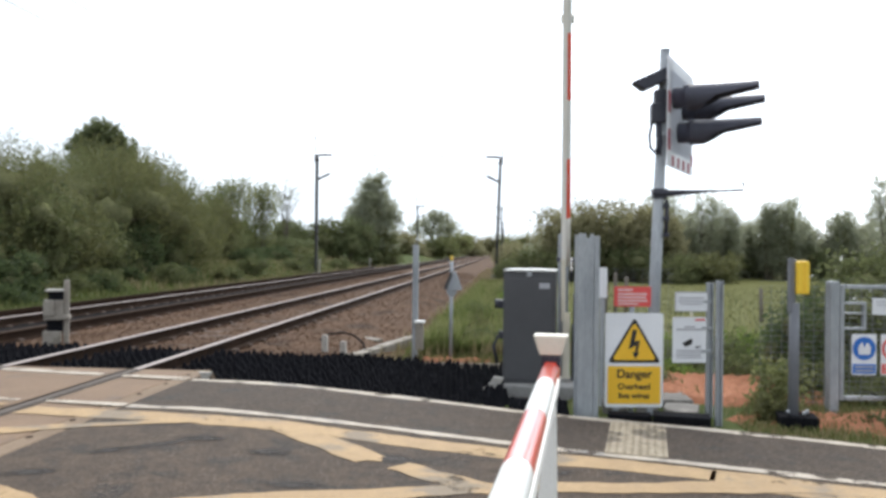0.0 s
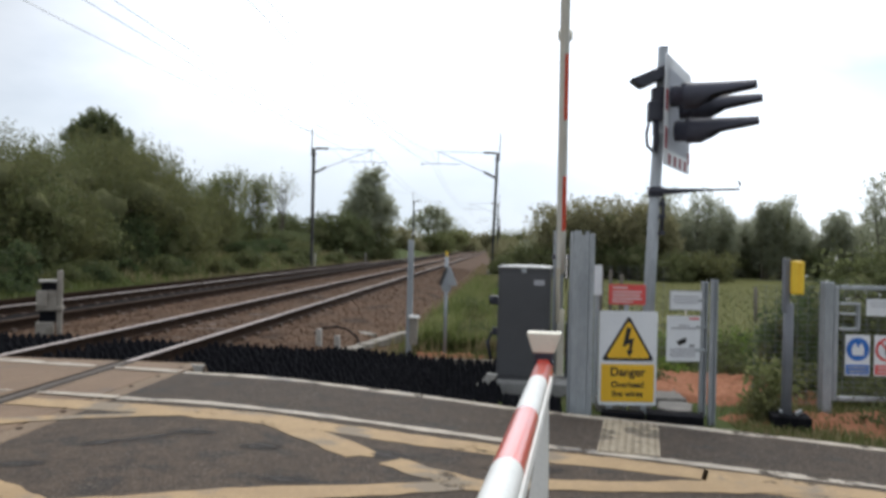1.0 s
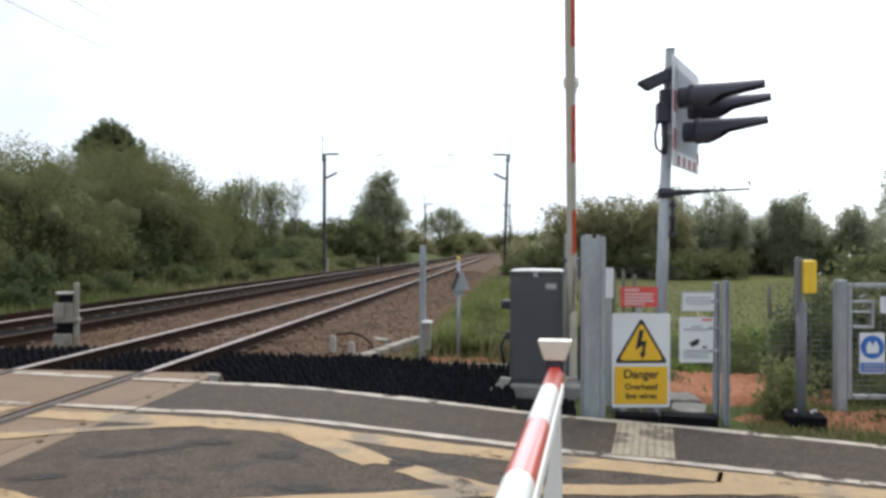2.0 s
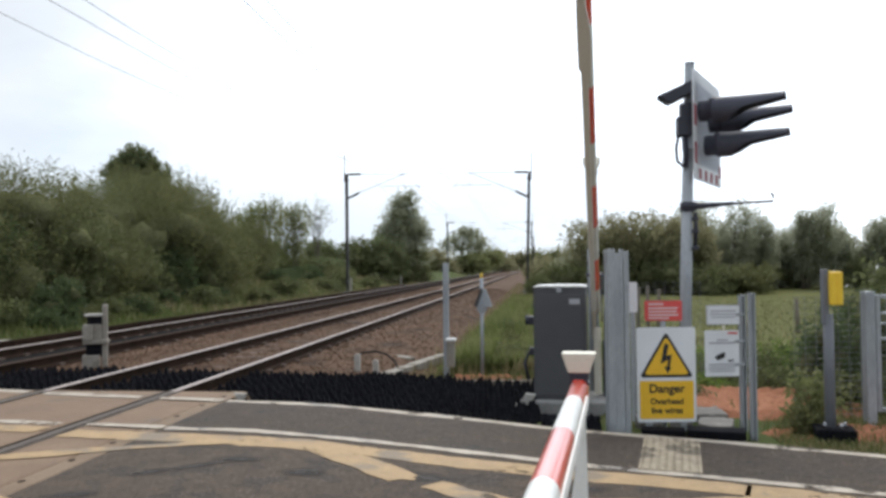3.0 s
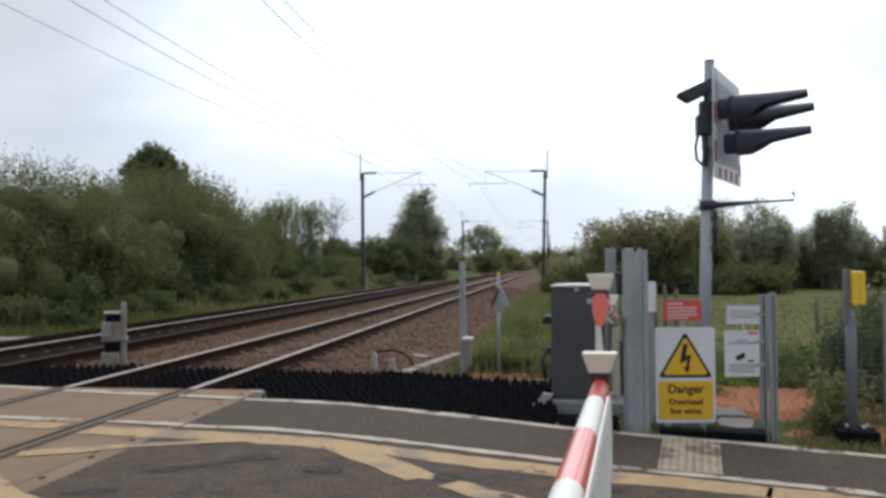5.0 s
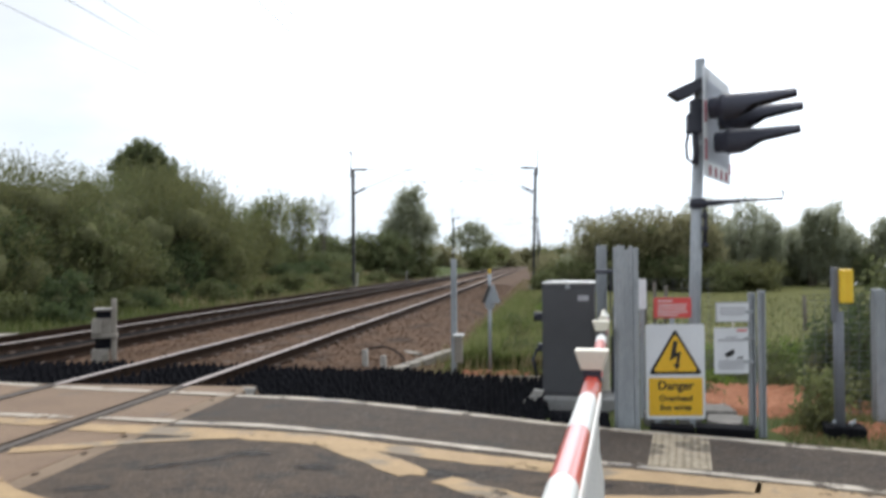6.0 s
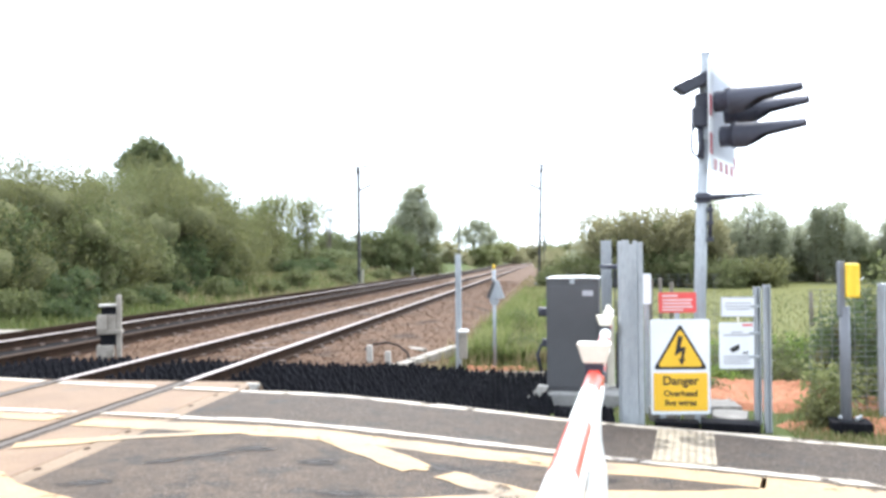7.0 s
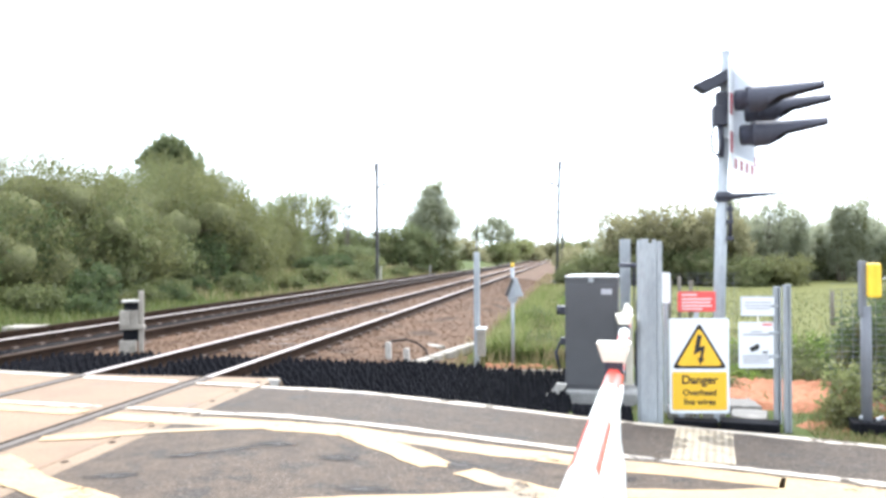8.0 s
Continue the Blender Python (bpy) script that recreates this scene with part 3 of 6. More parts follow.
# ---- the two tracks ----
RAILS = {"near": (-5.225, -3.79), "far": (-8.72, -7.28)}


def rail_mesh(head):
    """Flat-bottom rail, running surface bright, sides rusty."""
    prof = [(-0.07, -0.158), (-0.07, -0.148), (-0.012, -0.13), (-0.01, -0.045), (-0.034, -0.034), (-0.036, -0.008), (-0.028, 0.0), (0.028, 0.0), (0.036, -0.008), (0.034, -0.034), (0.01, -0.045), (0.012, -0.13), (0.07, -0.148), (0.07, -0.158)]
    bm = bmesh.new()
    ys = [-30, -1.2, 4, 8, 12, 20, 40, 80, 160, 320, 500]
    rings = [[bm.verts.new((x, y, z)) for x, z in prof] for y in ys]
    for a, b, y in zip(rings, rings[1:], ys):
        for k in range(len(prof)):
            f = bm.faces.new((a[k], a[(k + 1) % len(prof)], b[(k + 1) % len(prof)], b[k]))
            f.material_index = (2 if -2 < y < 8 else 1) if k in (5, 6, 7) else 0
    bm.faces.new(rings[0])
    bm.faces.new(rings[-1])
    bmesh.ops.recalc_face_normals(bm, faces=bm.faces[:])
    return mesh_of("rail", bm, [rail_rust, head, rail_dusty])


def sleeper_mesh():
    bm = bmesh.new()
    prism(bm, [(-0.14, -0.2), (0.14, -0.2), (0.11, 0.0), (-0.11, 0.0)], "x", -0.98, 0.98)
    for x in (-0.7175, 0.7175):
        for s in (-0.1, 0.1):
            box(bm, x + s - 0.03, -0.06, 0.0, x + s + 0.03, 0.06, 0.045)
    return mesh_of("sleeper", bm, sleeper_mat)


def tracks():
    rail, worn, sleeper = rail_mesh(rail_head), rail_mesh(rail_dull), sleeper_mesh()
    for key, (xl, xr) in RAILS.items():
        tr = thing("railway_track", "railway track of two bright-topped rusty rails on sleepers" + (" next to the footway crossing" if key == "near" else ", the farther line beyond the other"), "track", group="railway tracks", kind="structure")
        for x in (xl, xr):
            ob = new("rail", worn if x == RAILS["far"][1] else rail)
            ob.parent, ob.location = tr, (x, 0, 0)
        for i in range(150):
            ob = new("sleeper", sleeper)
            ob.parent, ob.location = tr, ((xl + xr) / 2 + random.uniform(-0.01, 0.01), 10.75 + 0.65 * i, -0.178 + random.uniform(-0.012, 0.008))
            ob.rotation_euler = (0, 0, radians(random.uniform(-0.4, 0.4)))


tracks()


def guard_back(x):
    """Where the anti-trespass panels end: y over x."""
    return float(np.interp(x, [-11, -7.5, -6.8, -5.1, -4.07, -3.4, -1.87, -1.1, -0.1, 0.5], [10.35, 10.4, 10.6, 10.5, 10.3, 10.14, 10.1, 9.8, 9.54, 9.4]))


def bed_z(x, y):
    """The top of the stones: level with the sleepers, falling at the shoulders."""
    z = -0.172
    z -= 0.30 * smooth01(-2.5, -1.0, x)
    z -= 0.3 * (1 - smooth01(-11.2, -10.0, x))
    z += 0.05 * smooth01(-6.9, -6.25, x) * (1 - smooth01(-6.25, -5.7, x))
    if 7 < y < 11:  # hollow under the black panels
        z -= 0.2 * (1 - smooth01(guard_back(x) - 0.1, guard_back(x) + 0.12, y))
    return z + 0.02 * noise.noise(Vector((x * 2.2, y * 2.2, 7))) + 0.012 * noise.noise(Vector((x * 9, y * 9, 9)))


def ballast():
    bed = thing("ballast_bed", "brown-grey crushed stone ballast under the tracks", "ballast", kind="structure")
    xs = np.arange(-11.4, -0.85, 0.14)
    ys = np.concatenate([np.arange(7.7, 30, 0.16), np.arange(30, 80, 0.6), np.arange(80, 520, 8)])
    verts = [(x, y, bed_z(x, y)) for y in ys for x in xs]
    n = len(xs)
    faces = [(j * n + i, j * n + i + 1, (j + 1) * n + i + 1, (j + 1) * n + i) for j in range(len(ys) - 1) for i in range(n - 1)]
    back = list(np.arange(-40, -1.2, 1.0)) + [-1.3]
    k0 = len(verts)
    verts += [(x, y, bed_z(x, y)) for y in back for x in xs]
    faces += [(k0 + j * n + i, k0 + j * n + i + 1, k0 + (j + 1) * n + i + 1, k0 + (j + 1) * n + i) for j in range(len(back) - 1) for i in range(n - 1)]
    ob = new("bed", bulk("bed", verts, faces, ballast_stone))
    ob.parent = bed
    for p in ob.data.polygons:
        p.use_smooth = True
    # loose stones, most of them near
    base = np.array([(1, 0, 0), (-1, 0, 0), (0, 1, 0), (0, -1, 0), (0, 0, 1), (0, 0, -1)], float)
    tri = np.array([(0, 2, 4), (2, 1, 4), (1, 3, 4), (3, 0, 4), (2, 0, 5), (1, 2, 5), (3, 1, 5), (0, 3, 5)])
    rng = np.random.default_rng(4)
    V, F, k = [], [], 0
    for _ in range(26000):
        y = 9.6 + 40 * rng.random() ** 2.0
        x = rng.uniform(-11.0, -1.3)
        x = x - 1.3 if -8.75 < x < -7.35 else x
        r = rng.uniform(0.013, 0.028) * (1 + 0.02 * (y - 9))
        q = base * rng.uniform(0.6, 1.2, (6, 1)) * r * np.array([1, rng.uniform(0.7, 1.2), rng.uniform(0.35, 0.6)])
        a = rng.uniform(0, 6.28)
        q = q @ np.array([[math.cos(a), -math.sin(a), 0], [math.sin(a), math.cos(a), 0], [0, 0, 1]])
        V.append(q + (x, y, bed_z(x, y) + 0.3 * r))
        F.append(tri + k)
        k += 6
    ob = new("loose_stones", bulk("loose_stones", np.concatenate(V), np.concatenate(F), ballast_stone))
    ob.parent = bed
    tagged(ob, kind="stuff")


    # near-black strip of stones between the rails of the farther track
    n = 9
    ys = np.concatenate([np.arange(10.6, 40, 0.4), np.arange(40, 130, 3)])
    verts = [(-8.66 + 1.24 * i / (n - 1) + (wobble(y, i, 0.05) if i == n - 1 else 0), y, bed_z(-8.66 + 1.24 * i / (n - 1), y) + 0.012) for y in ys for i in range(n)]
    faces = [(j * n + i, j * n + i + 1, (j + 1) * n + i + 1, (j + 1) * n + i) for j in range(len(ys) - 1) for i in range(n - 1)]
    ob = new("oil_stain", bulk("oil_stain", verts, faces, dark_ballast))
    ob.parent = bed
    tagged(ob, "near-black stones")


ballast()


def spare_rail():
    """A rail-shaped bar added for the dark line in the cess beside the farther track."""
    bm = bmesh.new()
    prof = [(-0.07, -0.15), (-0.07, -0.14), (-0.012, -0.12), (-0.034, -0.03), (-0.03, 0.0), (0.03, 0.0), (0.034, -0.03), (0.012, -0.12), (0.07, -0.14), (0.07, -0.15)]
    rings = [[bm.verts.new((x - 9.72 - 0.004 * (y - 16), y, z - 0.005)) for x, z in prof] for y in (12.4, 20, 30, 42, 60)]
    for a, b in zip(rings, rings[1:]):
        for k in range(len(prof)):
            bm.faces.new((a[k], a[(k + 1) % len(prof)], b[(k + 1) % len(prof)], b[k]))
    bm.faces.new(rings[0])
    bm.faces.new(rings[-1])
    bmesh.ops.recalc_face_normals(bm, faces=bm.faces[:])
    single("spare_rail", bm, rail_rust, "long dark brown rail-shaped bar beside the farther track", "rail")


spare_rail()


def crossing_panels():
    """Concrete deck panels between and beside the rails, with flangeway gaps."""
    deck = thing("crossing_deck", "tan concrete level-crossing panels laid between the rails", "crossing deck", kind="structure")
    spans = [(-3.69, -3.165), (-5.125, -3.89), (-7.18, -5.325), (-8.62, -7.38), (-10.6, -8.82)]
    ys = [-1.2, 0.6, 2.4, 4.2, 6.0, 8.02]
    for x0, x1 in spans:
        for y0, y1 in zip(ys, ys[1:]):
            bm = bmesh.new()
            box(bm, x0, y0 + 0.006, -0.14, x1, y1 - 0.006, -0.002, 0.012)
            part("panel", bm, tan_concrete, deck)
    for key in RAILS:  # strips that close the gap beside each rail; the wheel groove stays open
        for k, x in enumerate(RAILS[key]):
            inside = 1 if k == 0 else -1
            for a, b in ((x - inside * 0.100, x - inside * 0.050), (x + inside * 0.085, x + inside * 0.100)):
                bm = bmesh.new()
                box(bm, min(a, b), -1.2, -0.14, max(a, b), 8.02, -0.006, 0.004)
                part("gap_filler", bm, path_asphalt, deck, "worn dark filler strip")
    bm = bmesh.new()
    box(bm, -3.155, -1.2, -0.2, -2.99, 8.02, 0.0, 0.012)
    part("edge_beam", bm, beam_concrete, deck)
    bm = bmesh.new()
    box(bm, -10.6, -1.2, -0.3, -2.9, 8.0, -0.15)
    part("footing", bm, black_rubber, deck)
    # pale end ramp at the corner of the deck
    bm = bmesh.new()
    prism(bm, [(8.02, -0.15), (8.12, -0.15), (8.12, -0.09), (8.02, -0.004)], "x", -10.6, -2.99)
    part("end_ramp", bm, beam_concrete, deck)
    bm = bmesh.new()
    prism(bm, [(-2.965, -0.05), (-2.90, -0.05), (-2.855, 0.035), (-2.985, 0.04), (-2.95, -0.005)], "y", 7.64, 7.68)
    part("corner_block", bm, pale_concrete, deck, "small pale corner block")
    for i in range(12):  # lifting holes along the edge beam
        bm = bmesh.new()
        disc_pts = [(-3.1 + 0.022 * math.cos(k * math.pi / 5), 1.89 + 0.527 * i + 0.03 * math.sin(k * math.pi / 5)) for k in range(10)]
        prism(bm, disc_pts, "z", -0.004, 0.0025)
        part("bolt_hole", bm, rail_rust, deck, "dark recessed bolt")


crossing_panels()


def trespass_guard():
    """Black panels of tall pointed cones that keep walkers off the track."""
    guard = thing("trespass_guard", "black rubber anti-trespass panels covered with rows of pointed cones", "trespass guard", kind="structure")
    w, d, nx, ny = 0.52, 0.45, 5, 5
    bm = bmesh.new()
    box(bm, -w / 2 + 0.003, -d / 2 + 0.003, -0.05, w / 2 - 0.003, d / 2 - 0.003, 0.02)
    for i in range(nx):
        for j in range(ny):
            x, y = -w / 2 + (i + 0.5) * w / nx + 0.03 * (j % 2), -d / 2 + (j + 0.5) * d / ny
            b = [bm.verts.new((x + sx * w / nx * 0.48, y + sy * d / ny * 0.47, 0.02)) for sx, sy in ((-1, -1), (1, -1), (1, 1), (-1, 1))]
            x, y, top = x + random.uniform(-0.014, 0.014), y + random.uniform(-0.014, 0.014), random.uniform(0.125, 0.165)
            c = [bm.verts.new((x + sx * w / nx * 0.27, y + sy * d / ny * 0.24, 0.085)) for sx, sy in ((-1, -1), (1, -1), (1, 1), (-1, 1))]
            t = [bm.verts.new((x + sx * 0.009, y + sy * 0.009, top)) for sx, sy in ((-1, -1), (1, -1), (1, 1), (-1, 1))]
            for k in range(4):
                bm.faces.new((b[k], b[(k + 1) % 4], c[(k + 1) % 4], c[k]))
                bm.faces.new((c[k], c[(k + 1) % 4], t[(k + 1) % 4], t[k]))
            bm.faces.new(t)
    me = mesh_of("guard_panel", bm, black_rubber)
    bays = [(-3.68, 0.55, -0.205), (-5.1, -3.91, -0.205), (-7.2, -5.34, -0.215), (-8.6, -7.4, -0.215), (-11.0, -8.84, -0.22)]
    for x0, x1, z in bays:
        n = max(1, round((x1 - x0) / w))
        for i in range(n):
            x = x0 + (i + 0.5) * (x1 - x0) / n
            front, back = (8.16 if x < -2.9 else far_edge(x) + 0.1), guard_back(x)
            rows = max(2, round((back - front) / d))
            for j in range(rows):
                y = back - (j + 0.5) * (back - front) / rows
                if x > -0.05 and y > 7.5:
                    continue
                ob = new("guard_panel", me)
                ob.parent, ob.location = guard, (x, y, z + (0.012 * math.sin(x * 3 + j)) + 0.06 * road_z(x))
                ob.rotation_euler = (radians(random.uniform(-1.2, 1.2)), radians(random.uniform(-1.2, 1.2)), math.pi * (i * 7 + j * 3) % (2 * math.pi))
    bm = bmesh.new()
    prism(bm, [(-11, 8.12), (-2.8, 8.12), (-2.8, 7.52), (-1, 7.2), (0.62, 6.98), (0.62, 8.2), (0.1, 9.4), (-1.8, 9.95), (-3.6, 10.05), (-6.8, 10.45), (-11, 10.3)], "z", -0.4, -0.2)
    part("matting", bm, black_rubber, guard, "black base matting")


trespass_guard()


# ---- the barriers ----
BOOM, PIVOT_Z = 4.75, 0.82  # length; height of the lowered boom over the ground at its foot
CRANK = 0.466  # the shaft on which the boom turns lies this far above it


def boom_radius(s):
    return 0.044 - 0.008 * s / BOOM


def make_boom(owner, cuts, mid_lamp):
    """Tapered tube with red and white bands, pivot at its origin, tip along +X."""
    bm = bmesh.new()
    bands = len(cuts) - 1
    rings = tube(bm, [(q, 0, 0) for q in cuts], [boom_radius(q) for q in cuts], 18)
    bm.faces.ensure_lookup_table()
    for f in bm.faces:
        x = f.calc_center_median().x
        i = sum(c < x for c in cuts) - 1
        f.material_index = 0 if (bands - 1 - i) % 2 == 0 else 1
    boom = part("boom", bm, [red_paint, white_gloss], owner, "red and white banded boom")
    # pale flat channel on the underside
    bm = bmesh.new()
    box(bm, 0.2, -0.044, -0.060, BOOM - 0.19, 0.002, -0.012, 0.007)
    part("underside_channel", bm, lifted_cream, boom, "cream channel under the boom")
    bm = bmesh.new()
    box(bm, -0.48, -0.045, -0.05, 0.2, 0.0, 0.04, 0.008)
    part("boom_tail", bm, cream_paint, boom, "cream tail of the boom behind the pivot")
    bm = bmesh.new()
    tube(bm, [(BOOM - 0.004, 0, 0), (BOOM + 0.012, 0, 0), (BOOM + 0.02, 0, 0)], [0.034, 0.037, 0.022], 18)
    part("end_cap", bm, red_paint, boom, "red end cap")
    bm = bmesh.new()
    prism(bm, [(-0.020, 0.037), (-0.037, 0.012), (-0.037, -0.05), (-0.018, -0.112), (0.010, -0.112), (0.033, -0.05), (0.035, 0.012), (0.020, 0.037)], "x", BOOM - 0.12, BOOM + 0.026)
    part("tip_block", bm, red_paint, boom, "red tapered block under the tip")

    def lamp(at, k, name):
        bm = bmesh.new()
        box(bm, -0.035 * k, -0.04 * k, 0.030, 0.035 * k, 0.04 * k, 0.066 * k, 0.006, 0)
        arc = [radians(20 + 14 * i) for i in range(11)]  # saddle over the tube
        prism(bm, [(0.048 * math.cos(u), 0.048 * math.sin(u)) for u in arc] + [(0.034 * math.cos(u), 0.034 * math.sin(u)) for u in reversed(arc)], "x", -0.032 * k, 0.032 * k)
        lo = [(-0.04, -0.046), (0.04, -0.046), (0.04, 0.046), (-0.04, 0.046)]
        hi = [(-0.05, -0.074), (0.05, -0.074), (0.05, 0.074), (-0.05, 0.074)]
        A = [bm.verts.new((x * k, y * k, 0.064 * k)) for x, y in lo]
        B = [bm.verts.new((x * k, y * k, 0.150 * k)) for x, y in hi]
        fs = [bm.faces.new(list(reversed(A))), bm.faces.new(B)] + [bm.faces.new((A[i], A[(i + 1) % 4], B[(i + 1) % 4], B[i])) for i in range(4)]
        for f in fs:
            f.material_index = 1
        es = list({e for f in fs for e in f.edges})
        rb = bmesh.ops.bevel(bm, geom=es, offset=0.006, segments=2, affect="EDGES", profile=0.5)
        for f in rb["faces"]:
            f.material_index = 1
        return part(name, bm, [black_plastic, cream_paint], boom, "cream flared lamp hood on a black bracket", at=pose(at, 0, 0))
    lamp(BOOM - 0.05, 0.87 if mid_lamp else 1.0, "boom_lamp")
    if mid_lamp:
        lamp(mid_lamp, 0.9, "boom_lamp")
    bm = bmesh.new()
    tube(bm, [(1.55, 0, 0.03), (1.55, 0, 0.10), (1.55, 0, 0.115)], [0.03, 0.036, 0.02], 10)
    part("boom_stud", bm, cream_paint, boom, "small cream stud on the boom")
    return boom


def make_leg(boom):
    """The hinged rest that hangs from the boom near its tip."""
    bm = bmesh.new()
    prism(bm, [(-0.026, 0.0), (-0.004, 0.0), (0.022, -0.26), (0.046, -0.42), (0.046, -0.72), (0.038, -0.80), (0.038, -0.87), (0.0, -0.885), (-0.012, -0.80), (-0.034, -0.74), (-0.034, -0.40)], "x", -0.014, 0.014)
    bmesh.ops.bevel(bm, geom=bm.edges[:], offset=0.004, segments=2, affect="EDGES")
    leg = part("rest_leg", bm, lifted_cream, boom, "hanging cream rest leg")
    leg.matrix_basis = pose(BOOM - 0.24, -0.006, -0.085)
    return leg


def barrier(at, label, cuts, mid_lamp=0.0, rise=0.0):
    """Origin on the ground under the boom's root; the lowered boom lies along +X."""
    b = thing("level_crossing_barrier", label, "barrier", at, "crossing barriers")
    boom = make_boom(b, cuts, mid_lamp)
    boom.matrix_basis = pose(0, 0, PIVOT_Z + rise)
    leg = make_leg(boom)
    # machine housing beside the boom, its plinth and hinge gear
    bm = bmesh.new()
    box(bm, -0.02, -0.62, 0.03, 0.46, -0.095, 1.17, 0.018)
    part("housing", bm, cabinet_grey, b, "dark grey machine housing")
    bm = bmesh.new()
    dome = [(-0.6 + 0.0, 1.172)] + [(-0.3575 - 0.268 * math.cos(math.pi * i / 12), 1.176 + 0.016 * math.sin(math.pi * i / 12) ** 0.5) for i in range(13)] + [(-0.115, 1.172)]
    prism(bm, dome, "x", -0.03, 0.475)
    part("lid", bm, lid_mat, b, "pale cream housing lid")
    bm = bmesh.new()
    box(bm, 0.458, -0.59, 0.08, 0.470, -0.13, 1.10, 0.006)
    door = part("housing_door", bm, cabinet_grey, b)
    bm = bmesh.new()
    box(bm, 0.468, -0.26, 1.00, 0.474, -0.155, 1.055)
    part("maker_plate", bm, grey_ink, door, "small pale plate")
    bm = bmesh.new()
    box(bm, 0.466, -0.385, 1.12, 0.482, -0.335, 1.165, 0.004)
    part("latch", bm, galvanised, door, "bright latch")
    bm = bmesh.new()
    box(bm, 0.10, -0.70, 0.775, 0.24, -0.60, 0.865, 0.015)
    tube(bm, [(0.17, -0.69, 0.82), (0.17, -0.73, 0.82)], 0.05, 12)
    part("side_bell", bm, black_plastic, b, "black round fitting on the housing side")
    bm = bmesh.new()
    tube(bm, [(0.2, -0.62, 0.50), (0.2, -0.70, 0.48), (0.2, -0.74, 0.38), (0.2, -0.70, 0.2)], 0.018, 8)
    box(bm, 0.17, -0.69, 0.46, 0.23, -0.62, 0.54, 0.01)
    part("cable_gland", bm, black_plastic, b)
    bm = bmesh.new()
    box(bm, -0.12, -0.66, -0.12, 0.58, 0.22, 0.045, 0.02)
    part("plinth", bm, grey_concrete, b, "stained concrete plinth")
    bm = bmesh.new()
    prism(bm, [(-0.64, -0.1), (-0.81, -0.1), (-0.80, 0.0), (-0.73, 0.06), (-0.70, 0.115), (-0.60, 0.105), (-0.63, 0.03)], "x", 0.50, 0.60)
    part("corner_casting", bm, pale_concrete, b, "broken pale concrete corner")
    bm = bmesh.new()
    box(bm, -0.16, 0.075, 0.02, 0.16, 0.20, 0.93, 0.02)
    box(bm, -0.10, 0.06, 0.02, 0.16, 0.08, 0.60, 0.005)
    box(bm, 0.10, 0.068, 0.50, 0.20, 0.08, 0.62, 0.003)
    part("pivot_gear", bm, black_plastic, b, "black pivot housing")
    bm = bmesh.new()
    tube(bm, [(0, -0.1, PIVOT_Z + rise + CRANK), (0, 0.09, PIVOT_Z + rise + CRANK)], 0.024, 14)
    part("pivot_pin", bm, black_plastic, b)
    bm = bmesh.new()
    prism(bm, [(-0.06, -0.05), (0.08, -0.05), (0.03, CRANK), (0.012, CRANK + 0.026), (-0.012, CRANK + 0.026), (-0.03, CRANK)], "y", 0.05, 0.064)
    part("crank_arm", bm, black_plastic, boom, "black crank arm from the shaft to the boom")
    bm = bmesh.new()
    box(bm, 0.13, -0.03, 0.06, 0.16, 0.045, 0.745, 0.006)
    part("stop_plate", bm, cream_paint, b, "narrow cream stop plate below the boom")
    bm = bmesh.new()
    tube(bm, [(0.215, 0.14, 0.42), (0.25, 0.14, 0.42)], [0.045, 0.03], 12)
    part("hub_cap", bm, lid_mat, b, "pale round hub cap")
    return b, boom, leg


FAR_PIVOT, FAR_TURN = (0.636, 8.54), math.degrees(math.atan2(3.71 - 8.54, 0.212 - 0.636))
far_barrier, far_boom, far_leg = barrier(pose(*FAR_PIVOT, -0.12, 0, 0, FAR_TURN), "barrier machine with its red and white boom coming down", [0.12, 0.618, 1.205, 1.76, 2.36, 2.90, 3.49, 4.04, BOOM], 2.47)
near_barrier, near_boom, near_leg = barrier(pose(-0.284, -1.166, -0.12, 0, 0, 90 - 5.86), "barrier machine with its red and white boom lowered across the road", [0.12, 0.65, 1.25, 1.85, 2.45, 3.05, 3.65, 4.25, BOOM], 0.0, 0.045)

# ---- posts, signs and signal beside the far barrier ----
FOOT = -0.13


def i_beam(name, x, y, h, w, d, label, mat=galvanised, flange=0.014, turn=0.0):
    """A rolled H section standing on the ground; its parts are the two flanges and the web."""
    t = thing(name, label, "post", pose(x, y, FOOT - 0.1, 0, 0, turn))
    for piece, x0, x1, y0, y1 in (("flange", -w / 2, -w / 2 + flange, -d / 2, d / 2), ("flange", w / 2 - flange, w / 2, -d / 2, d / 2), ("web", -w / 2 + flange, w / 2 - flange, -0.006, 0.006)):
        bm = bmesh.new()
        box(bm, x0, y0, 0, x1, y1, h, 0.003)
        part(piece, bm, mat, t)
    return t


